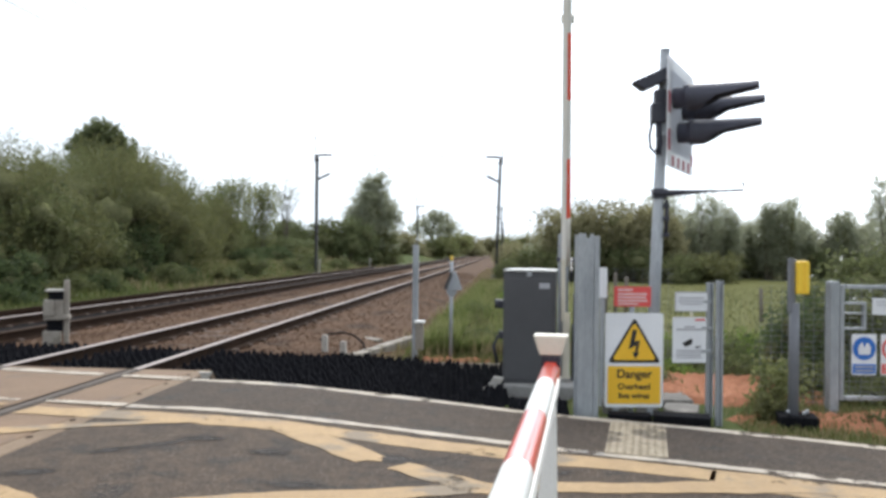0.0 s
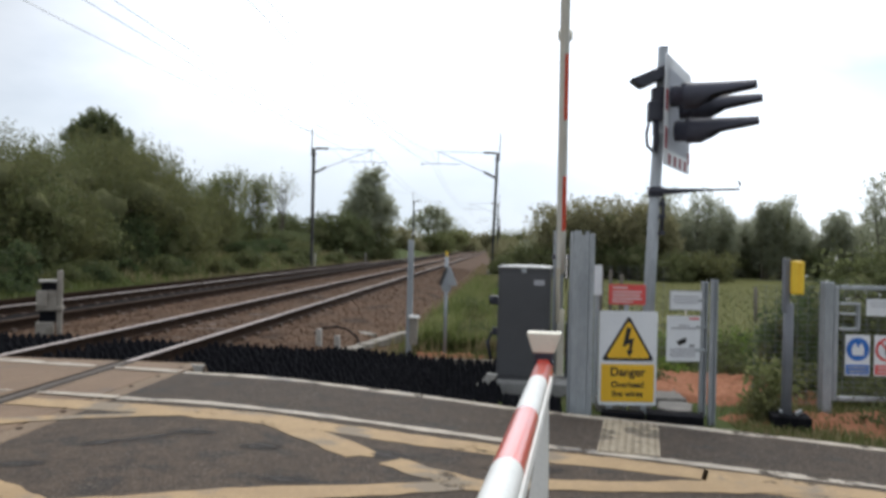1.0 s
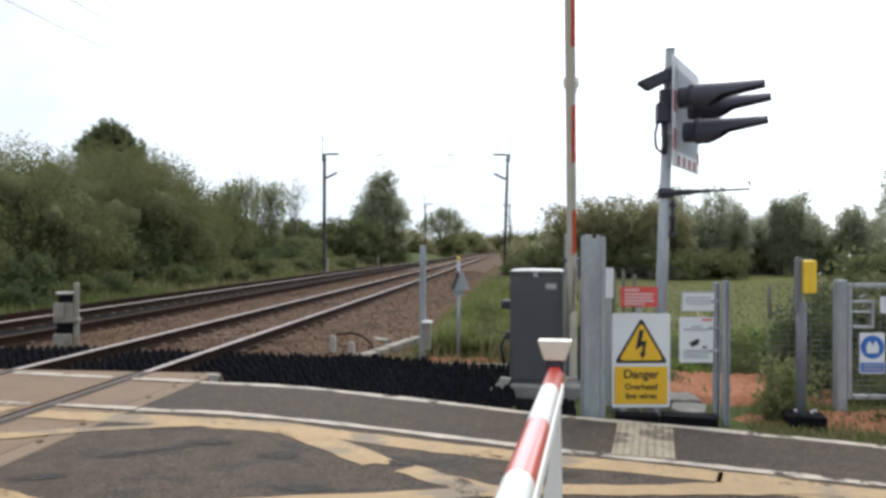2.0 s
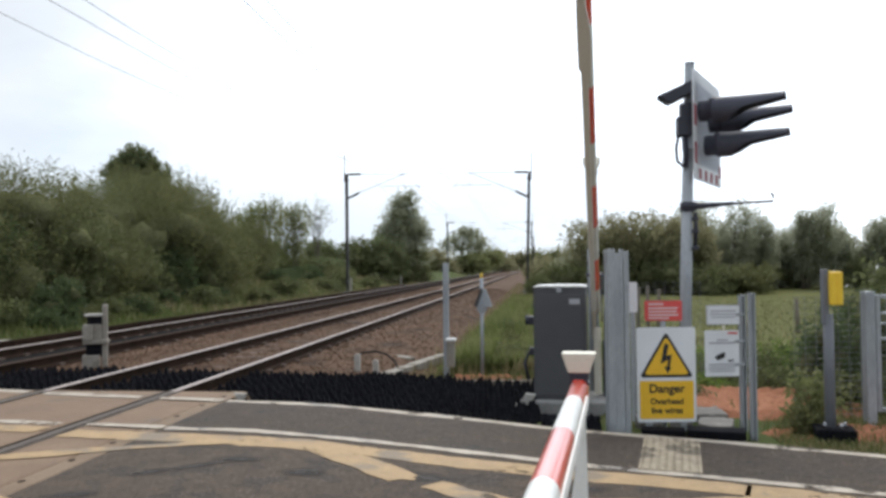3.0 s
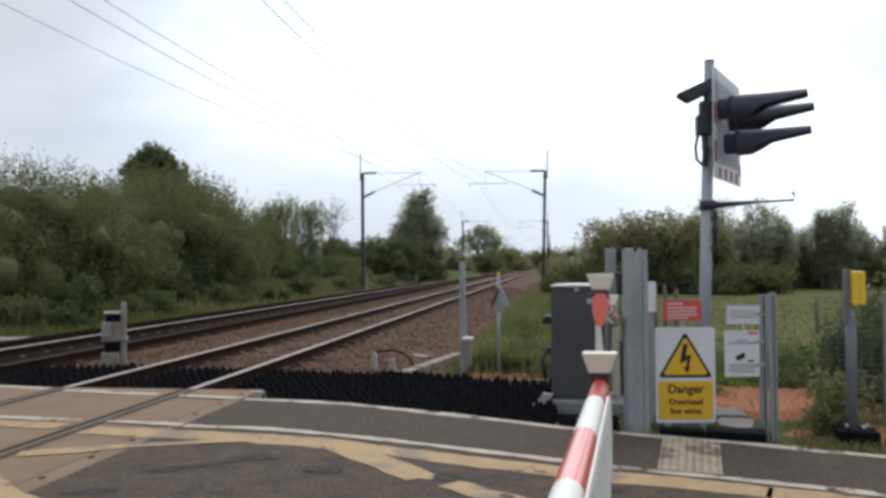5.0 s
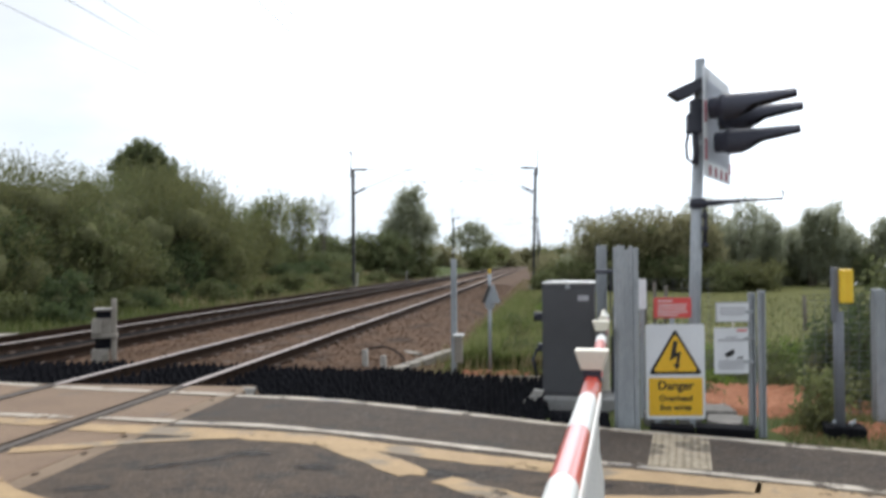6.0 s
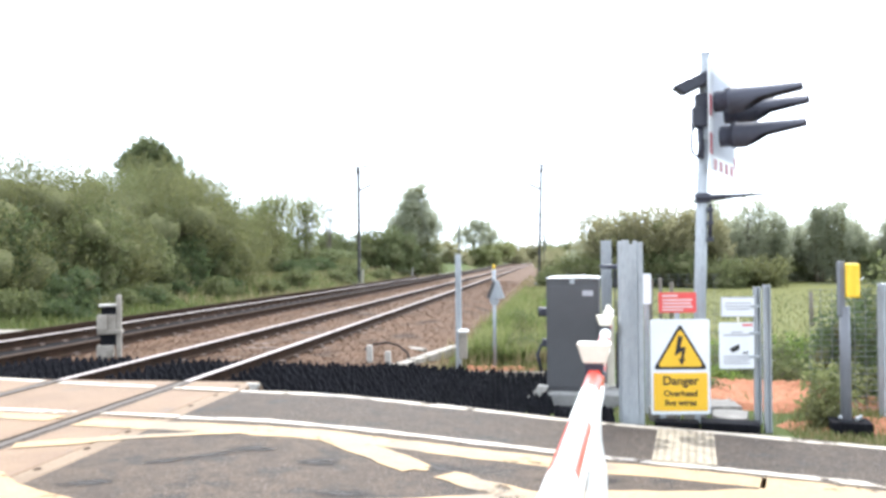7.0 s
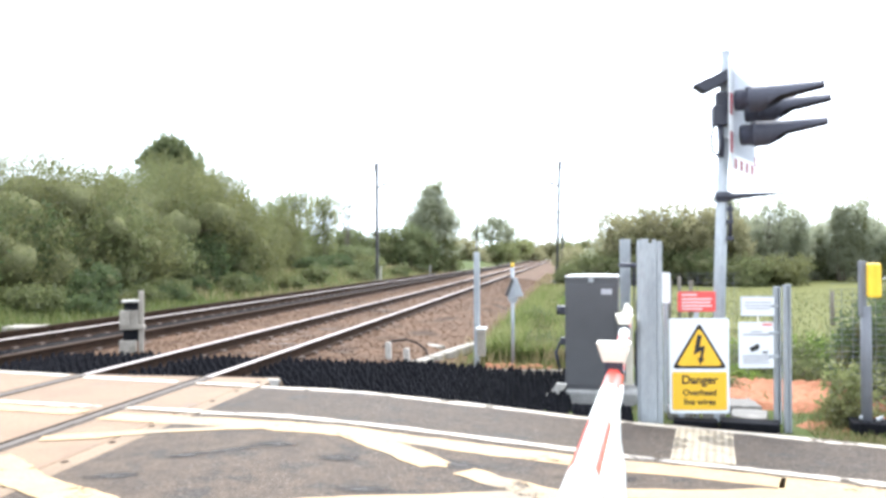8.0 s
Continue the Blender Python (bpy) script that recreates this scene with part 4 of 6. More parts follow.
def crash_post():
    """Two galvanised channels back to back, tops cut ragged."""
    t = thing("galvanised_post", "tall galvanised steel channel post beside the barrier", "post", pose(0.715, 7.05, FOOT - 0.1, 0, 0, 4))
    for piece, x0, x1, y0, y1, h in (("channel_web", -0.105, -0.095, -0.06, 0.10, 1.63), ("channel_flange", -0.095, -0.032, -0.064, -0.052, 1.64), ("channel_flange", -0.032, 0.000, -0.064, -0.052, 1.605), ("channel_flange", 0.000, 0.035, -0.064, -0.052, 1.635), ("channel_flange", 0.040, 0.088, -0.048, -0.036, 1.62), ("channel_web", 0.078, 0.088, -0.036, 0.11, 1.62), ("channel_flange", -0.095, 0.078, 0.092, 0.102, 1.60)):
        bm = bmesh.new()
        box(bm, x0, y0, 0, x1, y1, h, 0.003)
        part(piece, bm, galvanised, t)
    for z in (1.05, 0.35):
        bm = bmesh.new()
        tube(bm, [(-0.02, -0.064, z), (-0.02, -0.074, z)], 0.012, 8)
        part("bolt", bm, galvanised, t)
    return t


crash_post()
i_beam("galvanised_post", 0.64, 9.05, 1.68, 0.11, 0.10, "galvanised post behind the barrier pivot")
i_beam("galvanised_post", 1.785, 7.2, 1.225, 0.05, 0.06, "galvanised fence post carrying the notice boards", turn=8)
i_beam("galvanised_post", 1.77, 6.83, 1.255, 0.052, 0.05, "slim galvanised fence post beside the notice boards", turn=8)


def text_mesh(words, size, mat, name, parent, at, label, align="CENTER"):
    cu = bpy.data.curves.new(name, "FONT")
    cu.body, cu.size, cu.align_x, cu.align_y, cu.extrude = words, size, align, "CENTER", 0.0015
    cu.offset = size * 0.022
    tmp = new(name, cu)
    me = bpy.data.meshes.new_from_object(tmp.evaluated_get(bpy.context.evaluated_depsgraph_get()))
    bpy.data.objects.remove(tmp)
    me.materials.append(mat)
    ob = new(name, me)
    ob.parent, ob.matrix_basis = parent, at
    return tagged(ob, label)


def plate(bm, x0, z0, x1, z1, y=0.0, t=0.004, index=0, bevel=0.0):
    box(bm, x0, y, z0, x1, y + t, z1, bevel, index)




def rounded(x0, z0, x1, z1, r, n=5):
    out = []
    for cx, cz, a0 in ((x1 - r, z1 - r, 0), (x0 + r, z1 - r, 90), (x0 + r, z0 + r, 180), (x1 - r, z0 + r, 270)):
        out += [(cx + r * math.cos(radians(a0 + 90 * i / n)), cz + r * math.sin(radians(a0 + 90 * i / n))) for i in range(n + 1)]
    return out


def danger_sign():
    s = thing("warning_sign", "white and yellow overhead live wires warning sign on short posts", "sign", pose(1.13, 7.16, 0, 0, 0, 7))
    w, lo, hi = 0.515, -0.105, 0.72
    bm = bmesh.new()
    prism(bm, rounded(-w / 2, lo, w / 2, hi, 0.02), "y", 0.0, 0.006)
    part("board", bm, sign_white, s, "white board")
    bm = bmesh.new()
    prism(bm, rounded(-0.235, lo + 0.03, 0.235, 0.255, 0.012), "y", -0.004, -0.001)
    part("text_panel", bm, sign_yellow, s, "yellow panel")

    def tri(c, half, h, y0, y1, mat, label):
        bm = bmesh.new()
        r, pts = 0.018, []
        for px, pz, a0, a1 in ((half, 0, -90, 30), (0, h, 30, 150), (-half, 0, 150, 270)):
            k = r * (2.0 if pz else 1.75)
            qx, qz = px * (1 - k / half * 0.95) if px else 0, pz - 2 * r if pz else r
            pts += [(qx + r * math.cos(radians(a0 + (a1 - a0) * i / 4)), c + qz + r * math.sin(radians(a0 + (a1 - a0) * i / 4))) for i in range(5)]
        prism(bm, pts, "y", y0, y1)
        part("warning_triangle", bm, mat, s, label)
    tri(0.285, 0.235, 0.40, -0.004, -0.001, sign_black, "black triangle border")
    tri(0.309, 0.195, 0.332, -0.008, -0.005, sign_yellow, "yellow triangle field")
    bm = bmesh.new()
    bolt = [(-0.018, 0.580), (0.022, 0.571), (0.0, 0.476), (0.047, 0.482), (0.027, 0.376), (0.042, 0.374), (0.007, 0.320), (-0.018, 0.380), (0.004, 0.378), (0.013, 0.442), (-0.051, 0.403)]
    prism(bm, bolt[::-1], "y", -0.012, -0.009)
    part("lightning_bolt", bm, sign_black, s, "black lightning bolt")
    text_mesh("Danger", 0.105, sign_black, "lettering", s, pose(-0.0, -0.0055, 0.185, 90), "black word Danger")
    text_mesh("Overhead", 0.072, sign_black, "lettering", s, pose(0, -0.0055, 0.075, 90), "black word Overhead")
    text_mesh("live wires", 0.072, sign_black, "lettering", s, pose(0, -0.0055, -0.005, 90), "black words live wires")
    for x in (-0.15, 0.15):
        bm = bmesh.new()
        box(bm, x - 0.025, 0.008, FOOT - 0.1, x + 0.025, 0.05, hi - 0.05, 0.004)
        part("post", bm, galvanised, s)
    return s


danger_sign()


def bars(s, mat, rows, y=-0.004):
    """Lines of lettering too small to read, as plain bars."""
    for x0, x1, z, h in rows:
        bm = bmesh.new()
        plate(bm, x0, z - h / 2, x1, z + h / 2, y, 0.0025)
        part("text_line", bm, mat, s)


def board_sign(name, x, y, turn, w, z0, z1, mat, label, post=True):
    s = thing(name, label, "sign", pose(x, y, 0, 0, 0, turn))
    bm = bmesh.new()
    prism(bm, rounded(-w / 2, z0, w / 2, z1, 0.012), "y", 0.0, 0.005)
    part("board", bm, mat, s)
    if post:
        bm = bmesh.new()
        box(bm, -0.02, 0.006, FOOT - 0.1, 0.02, 0.036, z1 - 0.02, 0.003)
        part("post", bm, galvanised, s)
    return s


red = board_sign("trespass_sign", 1.14, 7.34, 7, 0.335, 0.765, 0.945, sign_red, "small red notice board with pale lettering above the warning sign")
bars(red, pale_ink, [(-0.135, 0.0, 0.915, 0.018), (-0.135, 0.13, 0.878, 0.016), (-0.135, 0.12, 0.848, 0.016), (-0.135, 0.135, 0.818, 0.016), (-0.135, 0.05, 0.79, 0.014)])
note = board_sign("notice_board", 1.612, 7.13, 8, 0.295, 0.745, 0.915, sign_white, "white notice board with grey lettering on the fence post", False)
bars(note, grey_ink, [(-0.11, 0.11, 0.862, 0.012), (-0.12, 0.12, 0.835, 0.010), (-0.10, 0.10, 0.81, 0.010)])
bm = bmesh.new()
for x0, z0, x1, z1 in ((-0.147, 0.745, 0.147, 0.752), (-0.147, 0.908, 0.147, 0.915), (-0.147, 0.752, -0.140, 0.908), (0.140, 0.752, 0.147, 0.908)):
    plate(bm, x0, z0, x1, z1, -0.004, 0.0035)
part("border", bm, grey_ink, note)
bm = bmesh.new()
tube(bm, [(0.0, -0.008, 0.722), (0.0, 0.004, 0.722)], 0.011, 10)
box(bm, -0.006, 0.0, 0.69, 0.006, 0.004, 0.75)
part("fixing_tab", bm, cream_paint, note, "small pale fixing tab under the board")
cctv = board_sign("camera_notice", 1.597, 7.13, 8, 0.298, 0.30, 0.695, sign_white, "white surveillance notice board with a black camera symbol", False)
bars(cctv, grey_ink, [(-0.05, 0.05, 0.612, 0.012), (-0.115, 0.115, 0.588, 0.014), (-0.12, 0.12, 0.405, 0.010), (-0.115, 0.115, 0.385, 0.008), (-0.12, 0.10, 0.365, 0.008), (-0.11, 0.11, 0.345, 0.008)])
bars(cctv, sign_red, [(0.05, 0.135, 0.672, 0.016)])
bm = bmesh.new()
prism(bm, [(-0.065, 0.47), (0.015, 0.51), (0.03, 0.485), (0.02, 0.48), (0.02, 0.462), (-0.04, 0.437), (-0.05, 0.452)], "y", -0.004, -0.001)
prism(bm, [(0.05, 0.44), (0.075, 0.445), (0.08, 0.43), (0.055, 0.425)], "y", -0.004, -0.001)
prism(bm, [(0.08, 0.425), (0.09, 0.45), (0.096, 0.45), (0.09, 0.42)], "y", -0.004, -0.001)
part("camera_symbol", bm, sign_black, cctv, "black camera symbol")
rails = thing("sign_rails", "thin galvanised rails that hold the notice boards", "bracket")
for z in (0.40, 0.60, 0.83):
    bm = bmesh.new()
    box(bm, 1.48, 7.145, z - 0.012, 1.79, 7.165, z + 0.012, 0.002)
    part("sign_rail", bm, galvanised, rails)

small = board_sign("back_plate", 0.885, 7.55, -40, 0.12, 0.83, 1.11, sign_white, "pale grey plate behind the channel post")


def signal():
    """Wig-wag road signal on a galvanised post, its hooded lamps facing along the road."""
    s = thing("wigwag_signal", "crossing signal with long black lamp hoods on a galvanised post", "signal", pose(1.48, 7.93, FOOT, 0, 0, 0))
    top = 3.21 - FOOT
    bm = bmesh.new()
    tube(bm, [(-0.055, 0, -0.1), (-0.038, 0, 1.0), (0.036, -0.01, top)], [0.057, 0.057, 0.048], 16)
    part("post", bm, galvanised, s, "galvanised post")
    bm = bmesh.new()
    tube(bm, [(0.036, -0.01, top), (0.036, -0.01, top + 0.012)], 0.05, 16)
    part("post_cap", bm, post_grey, s)
    # back board, seen nearly edge on
    m = pose(0.10, -0.02, 0, 0, 0, -24)
    bm = bmesh.new()
    lo, hi, y0, y1 = 2.075 - FOOT, 3.13 - FOOT, -0.20, 0.97
    prism(bm, rounded(y0, lo, y1, hi, 0.04), "x", 0.0, 0.012)
    bmesh.ops.transform(bm, matrix=m, verts=bm.verts[:])
    board = part("back_board", bm, board_white, s, "white back board with a red chequered border")
    bm = bmesh.new()
    prism(bm, rounded(y0 + 0.12, lo + 0.15, y1 - 0.12, hi - 0.12, 0.03), "x", 0.013, 0.016)
    bmesh.ops.transform(bm, matrix=m, verts=bm.verts[:])
    part("inner_field", bm, field_white, board, "pale grey inner field")
    blocks = [(y0 + 0.055, z - FOOT, 0.045, 0.1) for z in (2.69, 2.33)] + [(y0 + 0.22 + i * 0.24, lo + 0.065, 0.055, 0.05) for i in range(4)] + [(y1 - 0.055, lo + 0.16 + i * 0.24, 0.045, 0.06) for i in range(4)]
    for y, z, hy, hz in blocks:
        bm = bmesh.new()
        box(bm, 0.013, y - hy, z - hz, 0.016, y + hy, z + hz)
        bmesh.ops.transform(bm, matrix=m, verts=bm.verts[:])
        part("border_block", bm, maroon_red, board, "dark maroon border block")

    def hood(y, z, name):
        bm = bmesh.new()
        # lamp body
        tube(bm, [(0.015, y, z), (0.05, y, z), (0.14, y, z), (0.142, y, z), (0.165, y, z)], [0.098, 0.102, 0.102, 0.126, 0.126], 20)
        for a in (60, 130, 240, 300):  # clips round the rim
            c, t = math.cos(radians(a)), math.sin(radians(a))
            box(bm, 0.12, y + 0.118 * c - 0.012, z + 0.118 * t - 0.012, 0.172, y + 0.118 * c + 0.012, z + 0.118 * t + 0.012, 0.003)
        # long hood: cylinder cut away below towards its mouth
        n, rings = 20, []
        for k, x in enumerate((0.16, 0.26, 0.34, 0.43, 0.785)):
            low = (-90, -86, -34, -4, 27)[k]
            ring = []
            for i in range(n + 1):
                a = radians(low + (180 - 2 * low) * i / n)
                r = 0.124 - 0.012 * k / 4
                ring.append((x, y + r * math.cos(a), z + r * math.sin(a) - 0.001 * k))
            rings.append(ring)
        outer = [[bm.verts.new(p) for p in r] for r in rings]
        inn = [[bm.verts.new((p[0], y + (p[1] - y) * 0.95, z + (p[2] - z) * 0.95)) for p in r] for r in rings]
        for a, b in zip(outer, outer[1:]):
            for i in range(n):
                bm.faces.new((a[i], a[i + 1], b[i + 1], b[i]))
        for a, b in zip(inn, inn[1:]):
            for i in range(n):
                bm.faces.new((a[i], b[i], b[i + 1], a[i + 1]))
        for i in range(n):
            bm.faces.new((outer[-1][i], outer[-1][i + 1], inn[-1][i + 1], inn[-1][i]))
        for a, b in ((0, 0), (n, n)):
            for k in range(4):
                bm.faces.new((outer[k][a], outer[k + 1][a], inn[k + 1][b], inn[k][b]))
        bmesh.ops.recalc_face_normals(bm, faces=bm.faces[:])
        bmesh.ops.transform(bm, matrix=m, verts=bm.verts[:])
        return part(name, bm, hood_plastic, s, "long black lamp hood")
    hood(0.03, 2.745 - FOOT, "lamp_hood")
    hood(0.47, 2.695 - FOOT, "lamp_hood")
    hood(0.25, 2.44 - FOOT, "lamp_hood")
    # sounder, control box and cable on the back of the post
    bm = bmesh.new()
    prism(bm, [(-0.29, 2.885 - FOOT), (-0.18, 2.805 - FOOT), (0.06, 2.92 - FOOT), (0.05, 3.035 - FOOT)], "y", -0.14, 0.02)
    bmesh.ops.bevel(bm, geom=bm.edges[:], offset=0.012, segments=2, affect="EDGES")
    part("sounder", bm, black_plastic, s, "black angled sounder horn")
    bm = bmesh.new()
    box(bm, -0.10, -0.10, 2.50 - FOOT, 0.04, 0.04, 2.69 - FOOT, 0.012)
    box(bm, -0.07, -0.09, 2.62 - FOOT, 0.05, 0.02, 2.82 - FOOT, 0.012)
    part("control_box", bm, black_plastic, s, "black control box")
    for z in (2.80, 2.40):
        bm = bmesh.new()
        box(bm, -0.04, -0.075, z - 0.02 - FOOT, 0.10, 0.05, z + 0.02 - FOOT, 0.004)
        part("clamp", bm, galvanised, s)
    bm = bmesh.new()
    tube(bm, [(-0.09, -0.06, 2.50 - FOOT), (-0.115, -0.07, 2.38 - FOOT), (-0.105, -0.07, 2.26 - FOOT), (-0.05, -0.06, 2.21 - FOOT), (-0.01, -0.06, 2.24 - FOOT)], 0.014, 8)
    tube(bm, [(-0.03, -0.06, 2.5 - FOOT), (-0.02, -0.065, 2.3 - FOOT), (-0.03, -0.06, 2.2 - FOOT)], 0.03, 8)
    part("cable", bm, black_plastic, s, "looped black cable")
    bm = bmesh.new()
    z = 1.825 - FOOT
    tube(bm, [(-0.08, -0.06, z), (0.1, -0.065, z), (0.42, -0.1, z + 0.018)], [0.028, 0.032, 0.014], 10)
    tube(bm, [(0.41, -0.1, z + 0.017), (0.75, -0.14, z + 0.028), (0.755, -0.14, z + 0.08), (0.735, -0.14, z + 0.105)], 0.011, 8)
    box(bm, -0.068, -0.075, z - 0.05, 0.068, 0.07, z + 0.045, 0.01)
    part("bracket_arm", bm, black_plastic, s, "thin black bracket arm with a hooked end")
    bm = bmesh.new()
    tube(bm, [(0.06, -0.04, z - 0.06), (0.063, -0.045, z - 0.2), (0.055, -0.04, z - 0.42)], 0.018, 8)
    for dz in (0.12, 0.24, 0.40):
        box(bm, 0.03, -0.07, z - dz - 0.02, 0.085, -0.015, z - dz + 0.02, 0.006)
    part("conduit", bm, black_plastic, s, "black conduit clipped to the post")
    return s


signal()

bm = bmesh.new()
box(bm, 1.15, 7.55, FOOT - 0.1, 1.74, 8.15, FOOT + 0.03, 0.02)
single("signal_base", bm, old_concrete, "weathered concrete base slab under the signal post", "plinth")


def chamber(x, y, turn, w, d, label, lift=0.0):
    """Black ribbed plastic cable chamber."""
    c = thing("cable_chamber", label, "chamber", pose(x, y, FOOT, 0, 0, turn))
    bm = bmesh.new()
    box(bm, -w / 2, -d / 2, -0.1, w / 2, d / 2, 0.018 + lift, 0.004)
    part("body", bm, black_rubber, c)
    n = int(w / 0.035)
    for i in range(n):
        bm = bmesh.new()
        px = -w / 2 + (i + 0.5) * w / n
        box(bm, px - 0.006, -d / 2 - 0.012, -0.06, px + 0.006, -d / 2, 0.016 + lift, 0.002)
        part("rib", bm, black_rubber, c)


chamber(1.47, 6.83, -11, 0.46, 0.22, "black ribbed cable chamber under the notice boards", 0.02)
chamber(1.06, 6.93, -6, 0.36, 0.16, "black ribbed cable chamber in front of the warning sign")


def broken_slab(x, y, turn, w, d, h, tilt, label, seed):
    """A weathered concrete footing with chipped corners."""
    rng = random.Random(seed)
    n = 10
    rim = []
    for i in range(n):
        a = 2 * math.pi * i / n
        k = min(1 / max(abs(math.cos(a)), 1e-3), 1 / max(abs(math.sin(a)), 1e-3)) * rng.uniform(0.86, 1.02)
        rim.append((w / 2 * k * math.cos(a), d / 2 * k * math.sin(a)))
    bm = bmesh.new()
    prism(bm, rim, "z", -0.15, h)
    bmesh.ops.bevel(bm, geom=bm.edges[:], offset=0.004, segments=1, affect="EDGES")
    single("concrete_footing", bm, old_concrete, label, "footing", at=pose(x, y, FOOT, tilt, 0, turn), group="sign footings")


broken_slab(0.99, 7.32, -8, 0.24, 0.26, 0.05, 2, "weathered concrete footing under the warning sign", 3)
broken_slab(1.28, 7.32, -8, 0.2, 0.26, 0.03, -2, "weathered concrete footing under the warning sign", 4)
broken_slab(1.56, 7.25, -14, 0.30, 0.66, 0.02, -3, "broken grey concrete slab under the notice boards", 5)
chamber(2.40, 6.83, -10, 0.30, 0.26, "black ribbed chamber round the grey post foot", 0.045)


def phone_post():
    s = thing("telephone_post", "grey post carrying a bright yellow telephone box", "post", pose(2.372, 6.83, FOOT, 0, 0, 0))
    bm = bmesh.new()
    tube(bm, [(0, 0, -0.1), (0, 0, 0.55), (0, 0, 0.98)], [0.043, 0.041, 0.039], 16)
    box(bm, -0.043, -0.03, 0.90, 0.0, 0.05, 1.345, 0.006)
    part("post", bm, post_grey, s)
    bm = bmesh.new()
    box(bm, -0.004, -0.09, 1.055, 0.092, 0.06, 1.328, 0.014)
    ybox = part("telephone_box", bm, box_yellow, s, "bright yellow box")
    bm = bmesh.new()
    box(bm, 0.041, -0.094, 1.07, 0.047, -0.088, 1.315)
    part("seam", bm, sign_yellow, ybox)
    for dx, dy in ((0.05, -0.02), (-0.06, 0.03), (0.10, 0.05)):
        bm = bmesh.new()
        tube(bm, [(dx, dy - 0.08, 0.085), (dx, dy - 0.08, 0.11)], [0.018, 0.012], 8)
        part("foot_bolt", bm, galvanised, s)


phone_post()


def wire_gate():
    g = thing("metal_gate", "galvanised wire-mesh gate with safety signs, closed", "gate", pose(2.965, 7.56, FOOT, 0, 0, 5))
    for name, x0, x1, z0, z1 in (("gate_stile", 0.06, 0.1, 0.06, 1.11), ("gate_stile", 1.10, 1.145, 0.06, 1.11), ("gate_rail", 0.115, 1.10, 1.07, 1.11), ("gate_rail", 0.115, 1.10, 0.06, 0.10)):
        bm = bmesh.new()
        box(bm, x0, -0.022, z0, x1, 0.022, z1, 0.005)
        part(name, bm, galvanised, g)
    bm = bmesh.new()
    box(bm, -0.045, -0.05, -0.1, 0.042, 0.05, 1.14, 0.008)
    part("gate_post", bm, galvanised, g, "square galvanised gate post")
    bm = bmesh.new()
    for x0, x1, z0, z1 in ((0.115, 0.30, 0.70, 0.725), (0.115, 0.30, 0.93, 0.955), (0.275, 0.30, 0.725, 0.93), (0.115, 0.275, 0.84, 0.86)):
        box(bm, x0, -0.02, z0, x1, 0.02, z1, 0.003)
    part("latch_box", bm, galvanised, g, "open galvanised latch frame")
    bm = bmesh.new()
    for i in range(20):
        z = 0.13 + i * 0.048
        box(bm, 0.115, 0.004, z, 1.10, 0.008, z + 0.004)
    for i in range(9):
        x = 0.16 + i * 0.105
        box(bm, x, 0.0085, 0.1, x + 0.004, 0.0125, 1.07)
    part("wire_mesh", bm, post_grey, g, "fine grey wire mesh")
    return g


wire_gate()


def disc(bm, x, z, r, y0, y1, n=28, index=0):
    prism(bm, [(x + r * math.cos(2 * math.pi * i / n), z + r * math.sin(2 * math.pi * i / n)) for i in range(n)], "y", y0, y1, index)


def safety_sign(x, y, turn, kind_):
    label = "white safety sign with a blue mandatory vest disc" if kind_ == "blue" else "white safety sign with a red prohibition ring"
    s = thing("safety_sign", label, "sign", pose(x, y, 0.35, 0, 0, turn))
    bm = bmesh.new()
    prism(bm, rounded(-0.113, -0.185, 0.113, 0.185, 0.015), "y", 0, 0.005)
    part("board", bm, sign_white, s)
    c = sign_blue if kind_ == "blue" else sign_red
    bm = bmesh.new()
    if kind_ == "blue":
        disc(bm, 0, 0.055, 0.105, -0.004, -0.001)
        part("symbol_disc", bm, c, s)
        bm = bmesh.new()
        prism(bm, [(-0.05, 0.0), (-0.058, 0.06), (-0.035, 0.105), (-0.018, 0.105), (0, 0.06), (0.018, 0.105), (0.035, 0.105), (0.058, 0.06), (0.05, 0.0)], "y", -0.008, -0.005)
        part("vest_symbol", bm, sign_white, s, "white vest symbol")
    else:
        disc(bm, 0, 0.055, 0.105, -0.004, -0.001)
        part("symbol_ring", bm, c, s)
        bm = bmesh.new()
        disc(bm, 0, 0.055, 0.083, -0.008, -0.005)
        part("ring_field", bm, sign_white, s)
        bm = bmesh.new()
        prism(bm, [(-0.068, 0.115), (-0.055, 0.128), (0.068, -0.005), (0.055, -0.018)], "y", -0.012, -0.009)
        part("cross_bar", bm, c, s)
        bm = bmesh.new()
        box(bm, -0.016, -0.0115, 0.005, 0.016, -0.0085, 0.1)
        part("symbol_bar", bm, sign_black, s)
    bm = bmesh.new()
    plate(bm, -0.105, -0.172, 0.105, -0.085, -0.004, 0.0035)
    panel = part("text_panel", bm, c, s)
    for z in (-0.11, -0.145):
        bm = bmesh.new()
        plate(bm, -0.085, z - 0.008, 0.085, z + 0.008, -0.0075, 0.003)
        part("text_line", bm, pale_ink if kind_ != "blue" else grey_ink, panel)


safety_sign(3.24, 7.55, 5, "blue")
safety_sign(3.505, 7.575, 5, "red")
top = board_sign("notice_board", 3.43, 7.57, 5, 0.235, 0.71, 0.86, sign_white, "small white notice plate on the mesh gate", False)
bars(top, grey_ink, [(-0.09, 0.09, 0.83, 0.010), (-0.08, 0.08, 0.80, 0.008)])


